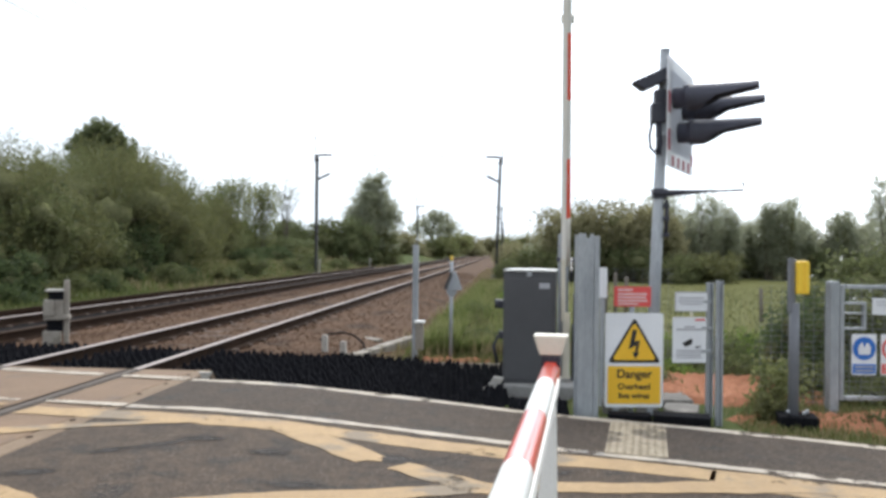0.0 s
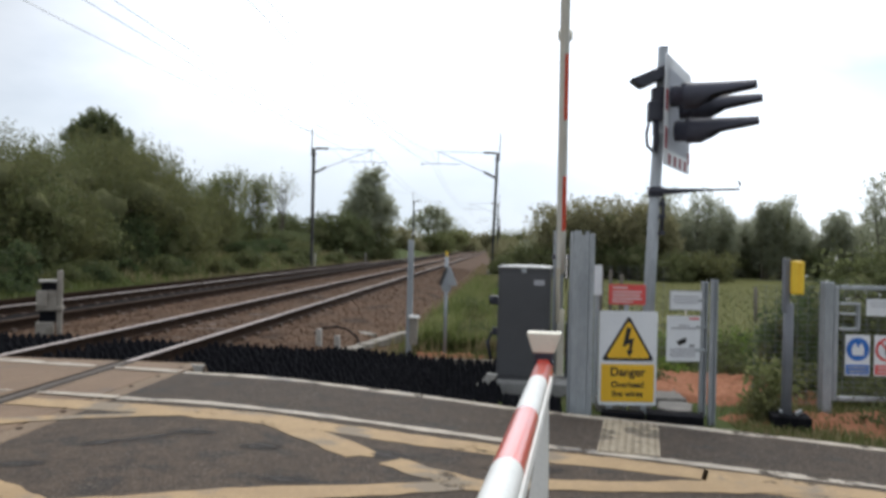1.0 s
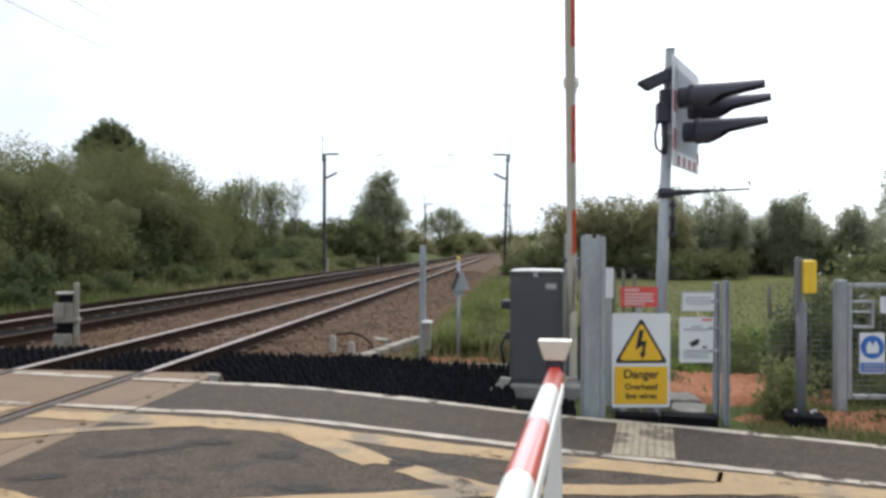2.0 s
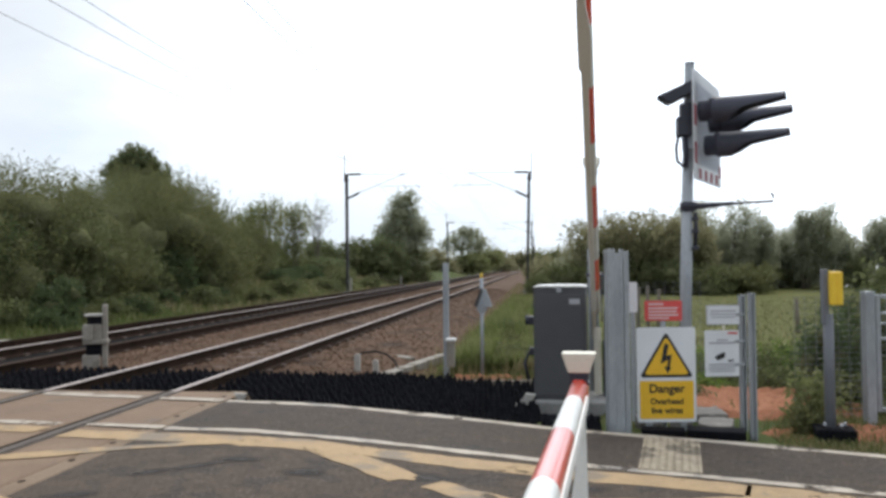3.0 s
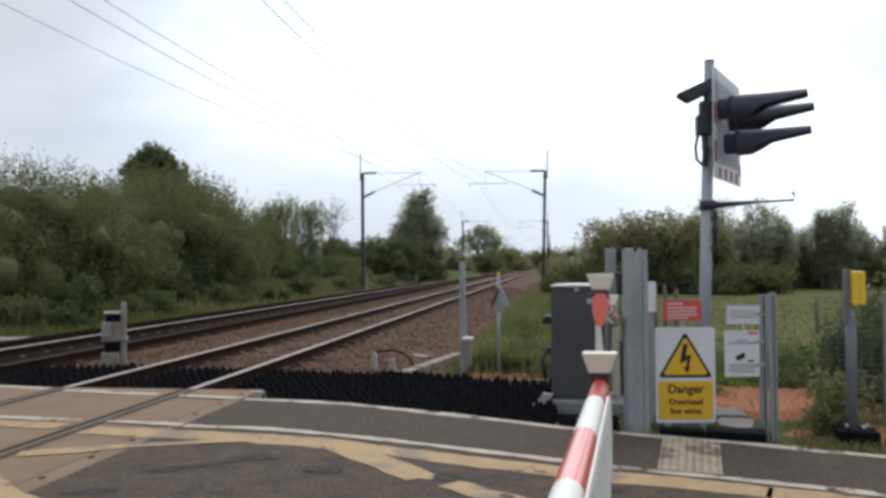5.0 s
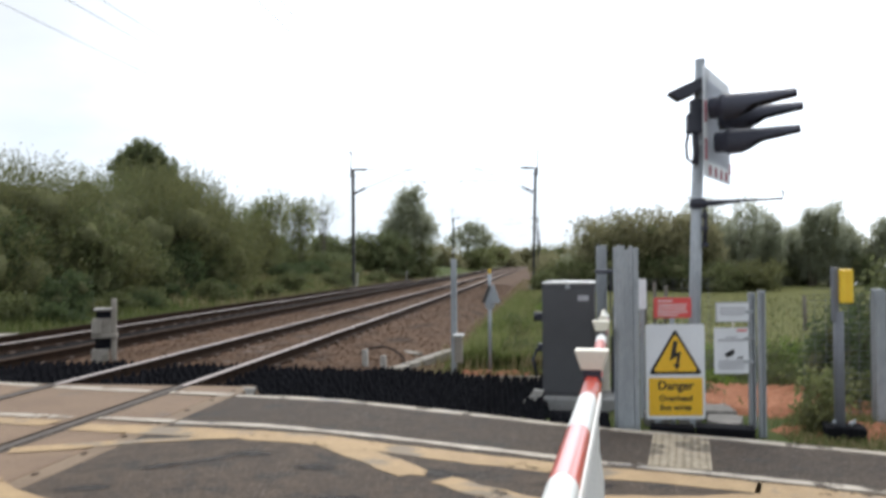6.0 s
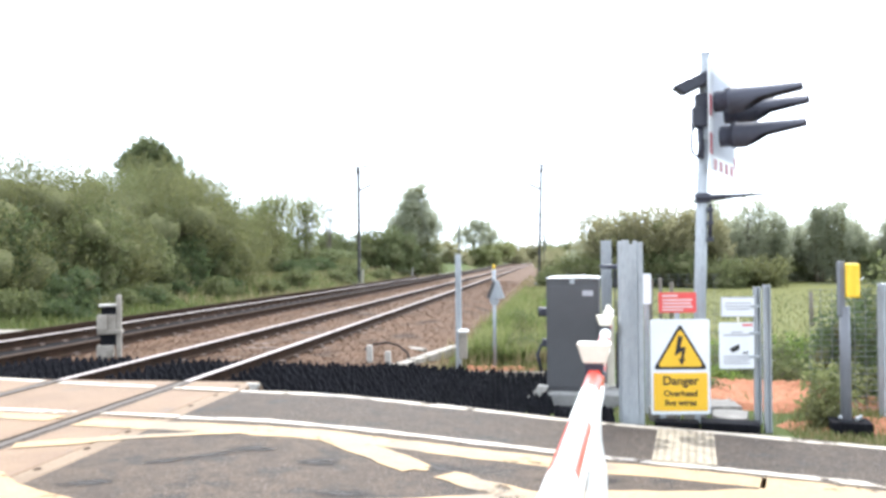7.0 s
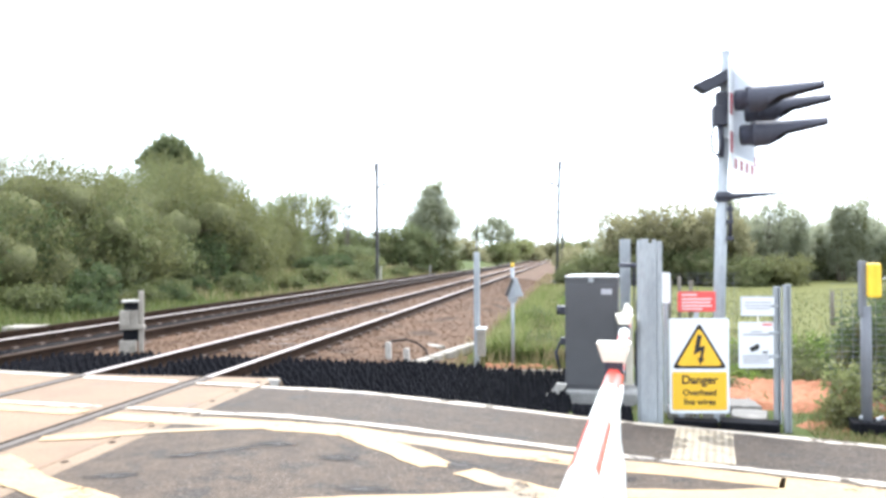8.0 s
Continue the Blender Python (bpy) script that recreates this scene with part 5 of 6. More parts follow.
def mesh_fence(x0, y0, x1, y1, h, label, post=True):
    d = Vector((x1 - x0, y1 - y0, 0))
    f = thing("mesh_fence", label, "fence", pose(x0, y0, FOOT, 0, 0, math.degrees(math.atan2(d.y, d.x))))
    bm = bmesh.new()
    n = int(h / 0.05)
    for i in range(n + 1):
        z = 0.04 + i * 0.05
        box(bm, 0, -0.002, z, d.length, 0.002, z + 0.0024)
    for i in range(int(d.length / 0.1) + 1):
        box(bm, i * 0.1, 0.0025, 0.02, i * 0.1 + 0.0024, 0.006, h)
    part("wire_mesh", bm, post_grey, f, "fine grey-green welded wire mesh")
    if not post:
        return
    bm = bmesh.new()
    box(bm, d.length / 2 - 0.02, 0.01, -0.1, d.length / 2 + 0.02, 0.05, h, 0.003)
    part("fence_post", bm, post_grey, f)


mesh_fence(2.3, 7.47, 2.93, 7.56, 1.1, "green-grey welded mesh fence between the posts", False)
mesh_fence(4.2, 7.7, 8.0, 8.1, 1.1, "green-grey welded mesh fence beyond the gate")
mesh_fence(0.95, 9.2, 1.9, 9.3, 1.2, "green-grey welded mesh fence behind the signal", False)


# ---- lineside posts and boxes ----
def gate_pillar():
    z = -0.24
    p = thing("square_post", "tall galvanised square post beside the ballast", "post", pose(-1.185, 10.55, z, 0, 0, 0))
    bm = bmesh.new()
    box(bm, -0.036, -0.04, -0.15, 0.036, 0.04, 1.56, 0.006)
    part("post", bm, galvanised, p)
    bm = bmesh.new()
    box(bm, 0.015, -0.13, 0.19, 0.12, -0.038, 0.535, 0.008)
    bx = part("junction_box", bm, trough_concrete, p, "small stone-grey junction box")
    bm = bmesh.new()
    box(bm, 0.0, -0.15, 0.535, 0.138, -0.036, 0.57, 0.008)
    part("lid", bm, lid_mat, bx, "pale lid")


gate_pillar()


def rear_triangle():
    z = -0.24
    p = thing("triangular_sign", "grey triangular sign on a thin post with yellow top", "sign", pose(-0.70, 10.4, z, 0, 0, -12))
    bm = bmesh.new()
    tube(bm, [(0, 0, -0.1), (0, 0, 1.36)], 0.022, 10)
    part("post", bm, galvanised, p)
    bm = bmesh.new()
    tube(bm, [(0, 0, 1.36), (0, 0, 1.42)], 0.018, 10)
    part("post_cap", bm, box_yellow, p, "yellow cap")
    bm = bmesh.new()
    prism(bm, [(-0.05, 0.965), (0.16, 0.99), (0.07, 1.225), (0.045, 1.215)], "y", -0.060, -0.050)
    part("board", bm, galvanised, p, "pale grey triangular board")
    bm = bmesh.new()
    prism(bm, [(-0.095, 0.99), (0.06, 0.97), (0.02, 1.22), (0.0, 1.225)], "y", -0.045, -0.037)
    part("side_board", bm, steel_dark, p, "darker triangular board turned aside")
    bm = bmesh.new()
    prism(bm, [(-0.06, 0.965), (0.085, 0.97), (0.045, 0.90), (-0.025, 0.90)], "y", -0.034, -0.027)
    part("lower_board", bm, galvanised, p, "lower plate")


rear_triangle()


def trackside_box():
    b = thing("trackside_box", "weathered pale grey equipment box on a post between the tracks", "equipment box", pose(-6.185, 10.9, 0, 0, 0, 24))
    # black blocks stand in for the shaded gaps under the lid and ledge
    for name, lab, x0, x1, y0, y1, z0, z1, mat in (("post", "pale post", -0.035, 0.035, -0.045, 0.045, -0.35, 0.78, trough_concrete), ("upper_lid", "pale lid", -0.265, -0.03, -0.12, 0.09, 0.615, 0.65, pale_concrete), ("lid_bracket", "", -0.235, -0.036, -0.05, 0.06, 0.50, 0.615, black_rubber), ("meter_case", "", -0.285, -0.15, -0.13, 0.06, 0.28, 0.50, trough_concrete), ("inner_case", "", -0.15, -0.036, -0.07, 0.08, 0.28, 0.50, trough_concrete), ("ledge", "", -0.285, 0.05, -0.10, 0.09, 0.22, 0.28, trough_concrete), ("dark_gap", "", -0.25, -0.036, -0.04, 0.07, 0.06, 0.22, black_rubber), ("lower_case", "", -0.29, -0.07, -0.12, 0.10, -0.35, 0.06, trough_concrete)):
        bm = bmesh.new()
        box(bm, x0, y0, z0, x1, y1, z1, 0.01)
        part(name, bm, mat, b, lab)


trackside_box()


def marker(x, y, h, label):
    bm = bmesh.new()
    prism(bm, rounded(-0.038, -0.15, 0.038, h, 0.015), "y", -0.03, 0.03)
    single("cable_marker", bm, pale_concrete, label, "marker", group="cable markers", at=pose(x, y, bed_z(x, y), 0, random.uniform(-4, 4), 0))


marker(-2.47, 10.9, 0.23, "small pale concrete marker stone in the ballast")
marker(-2.207, 10.9, 0.19, "small pale concrete marker stone in the ballast")
marker(-9.9, 42, 0.9, "pale concrete marker post beside the far track")
marker(-10.6, 62, 0.9, "pale concrete marker post beside the far track")


def trough():
    t = thing("cable_trough", "pale concrete cable trough lids laid beside the ballast", "cable trough")
    for i in range(5):
        a = Vector((-2.06 + i * 0.105, 11.25 + i * 0.5, 0))
        bm = bmesh.new()
        box(bm, -0.085, -0.235, -0.12, 0.085, 0.235, 0.02, 0.015)
        part("trough_lid", bm, trough_concrete, t, at=pose(a.x, a.y, -0.225, random.uniform(-2, 2), random.uniform(-2, 2), -15 + random.uniform(-4, 4)))
    bm = bmesh.new()
    box(bm, -0.08, -0.18, -0.12, 0.08, 0.18, 0.02, 0.015)
    part("trough_lid", bm, trough_concrete, t, at=pose(-2.17, 12.95, -0.21, 2, -3, 62))
    bm = bmesh.new()
    tube(bm, [(-2.95, 12.5, -0.2), (-2.75, 12.4, -0.08), (-2.5, 12.3, -0.04), (-2.28, 12.1, -0.07), (-2.1, 11.8, -0.14), (-2.0, 11.5, -0.25)], 0.015, 8)
    part("loose_cable", bm, black_rubber, t, "loose black cable")


trough()
bm = bmesh.new()
box(bm, -1.3, 10.62, -0.4, 0.1, 10.72, -0.17, 0.012)
single("edging_kerb", bm, pale_concrete, "pale concrete edging strip behind the bare earth", "kerb")

bm = bmesh.new()
box(bm, -11.1, 14.3, -0.5, -10.0, 14.9, -0.09, 0.03)
single("concrete_block", bm, trough_concrete, "pale concrete cover slab in the grass beside the far track", "slab")


def timber_edging():
    bm = bmesh.new()
    box(bm, -1.55, 9.95, -0.35, -0.02, 10.03, -0.15, 0.01)
    single("edging_board", bm, wood_post, "weathered timber edging board behind the black panels", "edging", at=pose(0, 0, 0, 0, 0, 0))


timber_edging()


# ---- overhead line ----
def mast(x, y, side, h, label, lean=0.0):
    """Steel mast with a cantilever that reaches over its track; side: +1 reaches towards +X."""
    m = thing("catenary_mast", label, "mast", pose(x, y, -0.5, 0, lean, 0), "catenary masts")
    bm = bmesh.new()
    for a, b, c, d in ((-0.085, -0.071, -0.10, 0.10), (0.071, 0.085, -0.10, 0.10), (-0.071, 0.071, -0.010, 0.010)):
        box(bm, a, c, 0, b, d, h, 0.0)
    part("mast_post", bm, steel_dark, m)
    bm = bmesh.new()
    box(bm, -0.3, -0.3, -0.3, 0.3, 0.3, 0.25, 0.03)
    part("footing", bm, grey_concrete, m)
    bm = bmesh.new()
    s = side
    tube(bm, [(-0.13 * s, 0, h - 0.5), (-0.13 * s, 0, h + 1.25)], 0.033, 6)
    for z in (h - 0.42, h - 0.08):
        box(bm, -0.17, -0.11, z, 0.17, 0.11, z + 0.06, 0.0)
    part("top_extension", bm, steel_dark, m)
    for a, b in (((0.1 * s, 0, h - 0.02), (0.9 * s, 0, h - 0.03)), ((0.1 * s, 0, h - 1.55), (0.8 * s, 0, h - 1.22))):
        bm = bmesh.new()
        tube(bm, [a, b], 0.07, 8)
        part("insulator", bm, rail_rust, m, "brown insulator")
    bm = bmesh.new()
    tube(bm, [(0.9 * s, 0, h - 0.03), (3.9 * s, 0, h - 0.08)], 0.019, 6)
    tube(bm, [(0.8 * s, 0, h - 1.22), (3.75 * s, 0, h - 0.06)], 0.022, 6)
    tube(bm, [(2.3 * s, 0, h - 0.82), (4.75 * s, 0, h - 0.86)], 0.022, 6)
    tube(bm, [(4.6 * s, 0, h - 0.86), (4.75 * s, 0, h - 1.02)], 0.02, 6)
    tube(bm, [(3.7 * s, 0, h - 0.1), (3.7 * s, 0, h - 0.84)], 0.012, 5)
    part("cantilever", bm, galvanised, m, "pale tubular cantilever")


for y, lab in ((50, "steel overhead-line mast with a cantilever arm"), (108, "distant steel overhead-line mast"), (166, "distant steel overhead-line mast"), (224, "distant steel overhead-line mast")):
    mast(-12.0, y, 1, 7.75, lab)
    mast(-0.59, y, -1, 7.62, lab, 1.6 if y == 50 else 0.0)


def wires():
    for name, x, zs, ys, sag, label in (("contact_wire", -7.95, 6.38, (-8, 50, 108, 166, 224), 0.68, "contact wire over the far track"), ("contact_wire", -4.5, 6.37, (-8, 50, 108, 166, 224), 0.98, "contact wire over the near track"), ("catenary_wire", -8.1, 7.2, (-8, 50, 108, 166, 224), 1.07, "sagging catenary wire over the far track"), ("catenary_wire", -4.55, 7.15, (-8, 50, 108, 166, 224), 1.36, "sagging catenary wire over the near track"), ("earth_wire", -12.13, 8.3, (-8, 50, 108, 166, 224), 1.12, "earth wire along the mast tops"), ("earth_wire", -0.46, 8.3, (50, 108, 166, 224), 0.5, "earth wire along the mast tops")):
        w = thing(name, label, "overhead wire")
        bm = bmesh.new()
        pts = []
        for a, b in zip(ys, ys[1:]):
            pts += [(x, a + (b - a) * i / 10, zs - 4 * sag * (i / 10) * (1 - i / 10)) for i in range(10)]
        pts.append((x, ys[-1], zs))
        tube(bm, pts, 0.011 if x < -12 else (0.009 if x < -6 else 0.007), 5)
        part("wire", bm, galvanised, w)


wires()


# ---- vegetation ----
def leaf_points(rng, lobes, clusters, per, spread, rise=0.55):
    """Centres of leaves in clumps over the outer part of a set of ellipsoids."""
    vol = np.array([l[3] * l[4] + l[4] * l[5] + l[3] * l[5] for l in lobes])
    pick = rng.choice(len(lobes), clusters, p=vol / vol.sum())
    L = np.array(lobes)[pick]
    d = rng.normal(size=(clusters, 3))
    d /= np.linalg.norm(d, axis=1)[:, None]
    d[:, 2] = np.where(d[:, 2] < -0.75, -d[:, 2], d[:, 2])
    r = rng.uniform(0.55, 1.0, clusters)
    c = L[:, :3] + d * L[:, 3:6] * r[:, None]
    # each clump is a spray of leaves along a shoot that points outwards and up
    way = d * 0.8 + rng.normal(size=(clusters, 3)) * 0.5 + np.array([0, 0, rise])
    way /= np.linalg.norm(way, axis=1)[:, None]
    s = rng.uniform(-1.7, 1.7, (clusters, per, 1))
    side = np.clip(rng.normal(size=(clusters, per, 3)), -1.6, 1.6) * (0.62 - 0.12 * s)
    long = 1.15 if rise < 1 else 1.75
    side = side if rise < 1 else side * 0.62
    return (c[:, None, :] + (way[:, None, :] * s * long + side) * spread).reshape(-1, 3)


def leaf_mesh(name, rng, pts, size, mat, droop=0.3):
    n = len(pts)
    u = rng.normal(size=(n, 3))
    u[:, 2] -= droop
    u /= np.linalg.norm(u, axis=1)[:, None]
    v = rng.normal(size=(n, 3))
    v -= (v * u).sum(1)[:, None] * u
    v /= np.linalg.norm(v, axis=1)[:, None]
    s = size * rng.uniform(0.6, 1.35, n)[:, None]
    a, b = u * s, v * s * 0.42
    V = np.stack([pts - a, pts + b * 0.9 - a * 0.1, pts + a, pts - b - a * 0.1], axis=1).reshape(-1, 3)
    F = np.arange(n * 4).reshape(-1, 4)
    return bulk(name, V, F, mat)


def core(bm, lobes, rng, k=0.46):
    for x, y, z, a, b, c in lobes:
        r = bmesh.ops.create_icosphere(bm, subdivisions=2, radius=1.0)
        off = rng.uniform(0, 50)
        for v in r["verts"]:
            n = 1 + 0.45 * noise.noise(v.co * 2.3 + Vector((off, 0, 0)))
            v.co = Vector((x + v.co.x * a * k * n, y + v.co.y * b * k * n, z + v.co.z * c * k * n))


def plant(name, label, category, x, y, z, lobes, clusters, per, spread, size, mat, seed, stems=3, trunk=0.1, group="", fill=0.46, reach=0.75, rise=0.55):
    """A shrub or tree: tapered stems and limbs, an inner mass of twigs and a crown of separate leaves."""
    rng = np.random.default_rng(seed)
    t = thing(name, label, category, pose(x, y, z), group)
    bm = bmesh.new()
    for i in range(stems):
        lobe = lobes[i % len(lobes)]
        foot = Vector((rng.normal() * 0.12 * (stems > 1), rng.normal() * 0.12 * (stems > 1), -0.15))
        head = Vector((lobe[0], lobe[1], lobe[2] + lobe[5] * (reach - 0.2)))
        bend = Vector((rng.normal(), rng.normal(), 0)) * 0.1 * head.length * 0.3
        pts = [foot, foot.lerp(head, 0.3) + bend, foot.lerp(head, 0.65) + bend * 0.7, head]
        tube(bm, pts, [trunk, trunk * 0.75, trunk * 0.5, trunk * 0.15], 7)
        for k in range(5):
            a = foot.lerp(head, rng.uniform(0.35, 0.85)) + bend * 0.8
            q = lobes[int(rng.integers(len(lobes)))]
            d = Vector(rng.normal(size=3)).normalized()
            e = Vector((q[0] + d.x * q[3] * reach, q[1] + d.y * q[4] * reach, q[2] + abs(d.z) * q[5] * reach))
            tube(bm, [a, a.lerp(e, 0.5) + Vector((0, 0, 0.08 * (e - a).length)), e], [trunk * 0.4, trunk * 0.25, trunk * 0.06], 5)
    stem = part("trunk", bm, bark, t)
    if trunk < 0.05:
        tagged(stem, kind="stuff")
    if fill:
        bm = bmesh.new()
        core(bm, lobes, rng, fill)
        tagged(part("twig_mass", bm, thatch, t, smooth=True), kind="stuff")
    pts = leaf_points(rng, lobes, clusters, per, spread, rise)
    pts[:, 2] = np.maximum(pts[:, 2], 0.02)
    ob = new("crown", leaf_mesh("crown", rng, pts, size, mat))
    ob.parent = t
    tagged(ob, kind="stuff")
    return t


def bush_lobes(rng, w, d, h, n=6):
    out = [(0, 0, h * 0.45, w * 0.42, d * 0.42, h * 0.5)]
    for i in range(n):
        a = rng.uniform(0, 6.28)
        k = rng.uniform(0.3, 0.62)
        s = rng.uniform(0.28, 0.42)
        zz = h * (rng.uniform(0.12, 0.3) if i % 3 == 0 else rng.uniform(0.3, 0.74))
        out.append((w * 0.5 * k * math.cos(a) * 1.3, d * 0.5 * k * math.sin(a) * 1.3, zz, w * s * 0.75, d * s * 0.75, min(h * s * 0.85, h * 1.02 - zz)))
    return out


rngv = np.random.default_rng(21)
# willow scrub along the far side of the tracks
WILLOWS = [(-17.0, 13.0, 5.6, 5.3), (-16.4, 17.0, 5.6, 5.15), (-16.6, 21.2, 5.8, 5.25), (-16.4, 25.2, 5.8, 5.1), (-17.0, 29.0, 6.0, 5.7), (-16.8, 33.0, 6.0, 6.2), (-16.8, 36.8, 5.6, 6.5), (-17.7, 40.6, 5.0, 6.4), (-21.0, 24.0, 6.0, 6.2), (-21.5, 31, 6.5, 6.8), (-20.0, 38, 6.2, 7.1), (-21, 17, 6, 6.0)]
for i, (x, y, w, h) in enumerate(WILLOWS):
    near = x > -17
    plant("willow_bush", "olive-green willow scrub in young leaf beside the tracks", "bush", x, y, ground_z(x, y) - 0.05, bush_lobes(rngv, w * 1.15, w * 1.15, h - 0.8, 11), 2400 if near else 1150, 19, 0.2, 0.044 if y < 30 else 0.06, (leaf_willow, leaf_mid, leaf_willow)[i % 3], 100 + i, 5, 0.09, "willow scrub", rise=1.5)
rngw = np.random.default_rng(77)
for i, (x, y, w, h) in enumerate(((-18.3, 43.5, 3.8, 5.3), (-17.4, 45.5, 3.0, 4.1), (-16.6, 42.5, 3.0, 3.4))):  # where the scrub tails off
    plant("willow_bush", "olive-green willow scrub at the end of the thicket", "bush", x, y, ground_z(x, y) - 0.05, bush_lobes(rngw, w * 1.1, w * 1.1, h - 0.6, 9), 1000, 17, 0.2, 0.06, leaf_willow, 120 + i, 5, 0.08, "willow scrub", rise=1.5)
plant("broadleaf_tree", "dark green broadleaf tree rising over the willow scrub", "tree", -22.1, 42, -0.3, [(0.1, 0, 6.9, 1.35, 1.3, 1.15), (-1.25, 0.1, 6.95, 0.7, 0.7, 0.8), (1.15, 0, 6.6, 0.9, 0.9, 0.9), (0.25, -0.2, 7.6, 0.95, 0.9, 0.8), (-0.6, 0.2, 7.4, 0.75, 0.7, 0.6), (0, 0, 5.6, 1.4, 1.3, 1.0)], 900, 17, 0.16, 0.10, leaf_soft, 200, 1, 0.28)
# thin young trees
for i, (x, y, h, w) in enumerate(((-20.0, 57, 6.2, 3.4), (-18.7, 60, 6.0, 3.0), (-22.0, 59, 5.6, 3.2))):
    plant("young_tree", "thin young tree with sparse new leaves", "tree", x, y, 0.3, [(0, 0, h * 0.55, w * 0.42, w * 0.42, h * 0.42), (w * 0.22, 0, h * 0.74, w * 0.3, w * 0.3, h * 0.24), (-w * 0.25, 0.1, h * 0.66, w * 0.3, w * 0.3, h * 0.27), (0.1, 0, h * 0.3, w * 0.36, w * 0.36, h * 0.25)], 560, 12, 0.2, 0.085, leaf_pale, 230 + i, 6, 0.05, "young trees", fill=0, reach=1.0, rise=1.5)
plant("bare_tree", "nearly leafless tree with a spray of fine twigs", "tree", -18.0, 64, 0.3, [(0, 0, 4.6, 1.5, 1.5, 2.1), (0.5, 0, 5.0, 1.3, 1.3, 1.6), (-0.6, 0, 4.6, 1.2, 1.2, 1.6)], 150, 6, 0.2, 0.07, leaf_pale, 240, 6, 0.05, fill=0, reach=1.05, rise=1.5)
# hedge behind the mast, with the tall pointed tree in haze-paled leaves
for i, (x, y, w, h) in enumerate(((-22.5, 66, 5.5, 4.0), (-19.2, 69, 5.5, 4.3), (-16.2, 70, 5.0, 4.2), (-14.0, 71, 4.6, 4.6), (-11.9, 76, 4.6, 4.8), (-21.6, 61.5, 4.0, 2.5), (-19.0, 62, 4.0, 2.3), (-16.6, 63, 3.6, 2.2))):
    plant("hedge_bush", "dense dark green hedgerow bush", "bush", x, y, ground_z(x, y) - 0.05, bush_lobes(rngv, w, w, h - 0.7, 6), 570, 15, 0.24, 0.12, (leaf_mid, leaf_soft)[i % 2], 250 + i, 4, 0.08, "hedgerow bushes")
plant("pointed_tree", "tall dense green tree with a tapering crown", "tree", -12.75, 76, -0.6, [(0, 0, 3.4, 3.1, 2.7, 2.6), (0.1, 0, 5.3, 2.7, 2.3, 2.2), (-0.15, 0, 6.8, 2.15, 1.8, 1.7), (0.4, 0, 8.2, 1.35, 1.15, 1.1), (-0.5, 0.2, 8.0, 1.1, 1.0, 0.9), (1.5, 0, 5.0, 1.5, 1.4, 1.5), (-1.6, 0, 4.8, 1.5, 1.4, 1.6)], 1300, 15, 0.2, 0.11, leaf_hazed, 270, 1, 0.3)
# far trees towards the vanishing track, haze put into their pale leaf colours
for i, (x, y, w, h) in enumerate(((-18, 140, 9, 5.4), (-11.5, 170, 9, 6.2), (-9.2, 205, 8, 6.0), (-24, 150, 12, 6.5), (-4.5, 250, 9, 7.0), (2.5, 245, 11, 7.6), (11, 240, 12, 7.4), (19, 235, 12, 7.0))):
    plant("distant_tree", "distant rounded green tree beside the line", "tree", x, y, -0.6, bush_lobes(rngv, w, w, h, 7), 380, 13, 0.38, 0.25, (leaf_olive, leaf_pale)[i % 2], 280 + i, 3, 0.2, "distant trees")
plant("dome_tree", "distant broad-crowned tree with light showing through", "tree", -13.4, 150, -0.6, [(0, 0, 6.4, 4.0, 3.5, 2.6), (2.4, 0, 5.6, 2.6, 2.4, 2.0), (-2.6, 0, 5.4, 2.4, 2.4, 2.0), (0.4, 0, 7.6, 2.6, 2.4, 1.5)], 380, 12, 0.35, 0.24, leaf_hazed, 279, 1, 0.4, fill=0, reach=0.95)
plant("distant_tree", "distant rounded green bush beside the line", "bush", -13.4, 146, -0.6, bush_lobes(rngv, 8, 6, 4.6, 6), 420, 13, 0.35, 0.24, leaf_pale, 278, 3, 0.2, "distant trees")
# field hedge on the other side, distance haze put into its pale leaf colours
RIGHT = [  # x, y, width, height, kind: 0 dense green, 1 olive bush, 2 loose crown with gaps of sky
    (4.0, 52, 4.2, 4.9, 1), (6.2, 52, 5.0, 5.4, 1), (8.4, 53, 3.8, 5.2, 1), (5.0, 55, 4.6, 4.6, 0), (3.2, 60, 3.2, 4.2, 2), (0.9, 74, 3.6, 2.2, 1), (10.4, 54, 3.4, 5.0, 1),
    (11.9, 58, 4.2, 6.8, 2), (13.9, 58, 3.0, 6.9, 2), (16.1, 59, 1.7, 5.5, 2), (12.6, 60, 4.6, 5.2, 0), (15.4, 61, 3.4, 4.5, 0), (19.2, 60, 1.8, 6.1, 2), (20.4, 60, 2.7, 6.3, 0), (21.9, 61, 2.2, 4.8, 2), (18.0, 62, 3.0, 4.4, 0),
    (24.7, 62, 2.4, 5.3, 0), (22.8, 64, 3.4, 4.6, 0), (27.2, 63, 4.0, 4.8, 0), (26.8, 57, 4.4, 8.4, 2), (29.8, 64, 4.6, 5.2, 0), (0.5, 125, 6, 3.4, 1)]
for i, (x, y, w, h, k) in enumerate(RIGHT):
    plant("hedge_tree", ("green hedgerow tree at the edge of the field", "olive hedgerow bush in new leaf at the edge of the field", "loose-crowned hedgerow tree with gaps of sky")[k], "tree" if k != 1 else "bush", x, y, -0.7, bush_lobes(rngv, w, w, h, 9), (780, 800, 560)[k], 14, 0.22, 0.10, (leaf_hazed, leaf_olive, leaf_hazed)[k], 300 + i, 4, 0.12, "field hedge", fill=0.3 * (k != 2), reach=0.9)


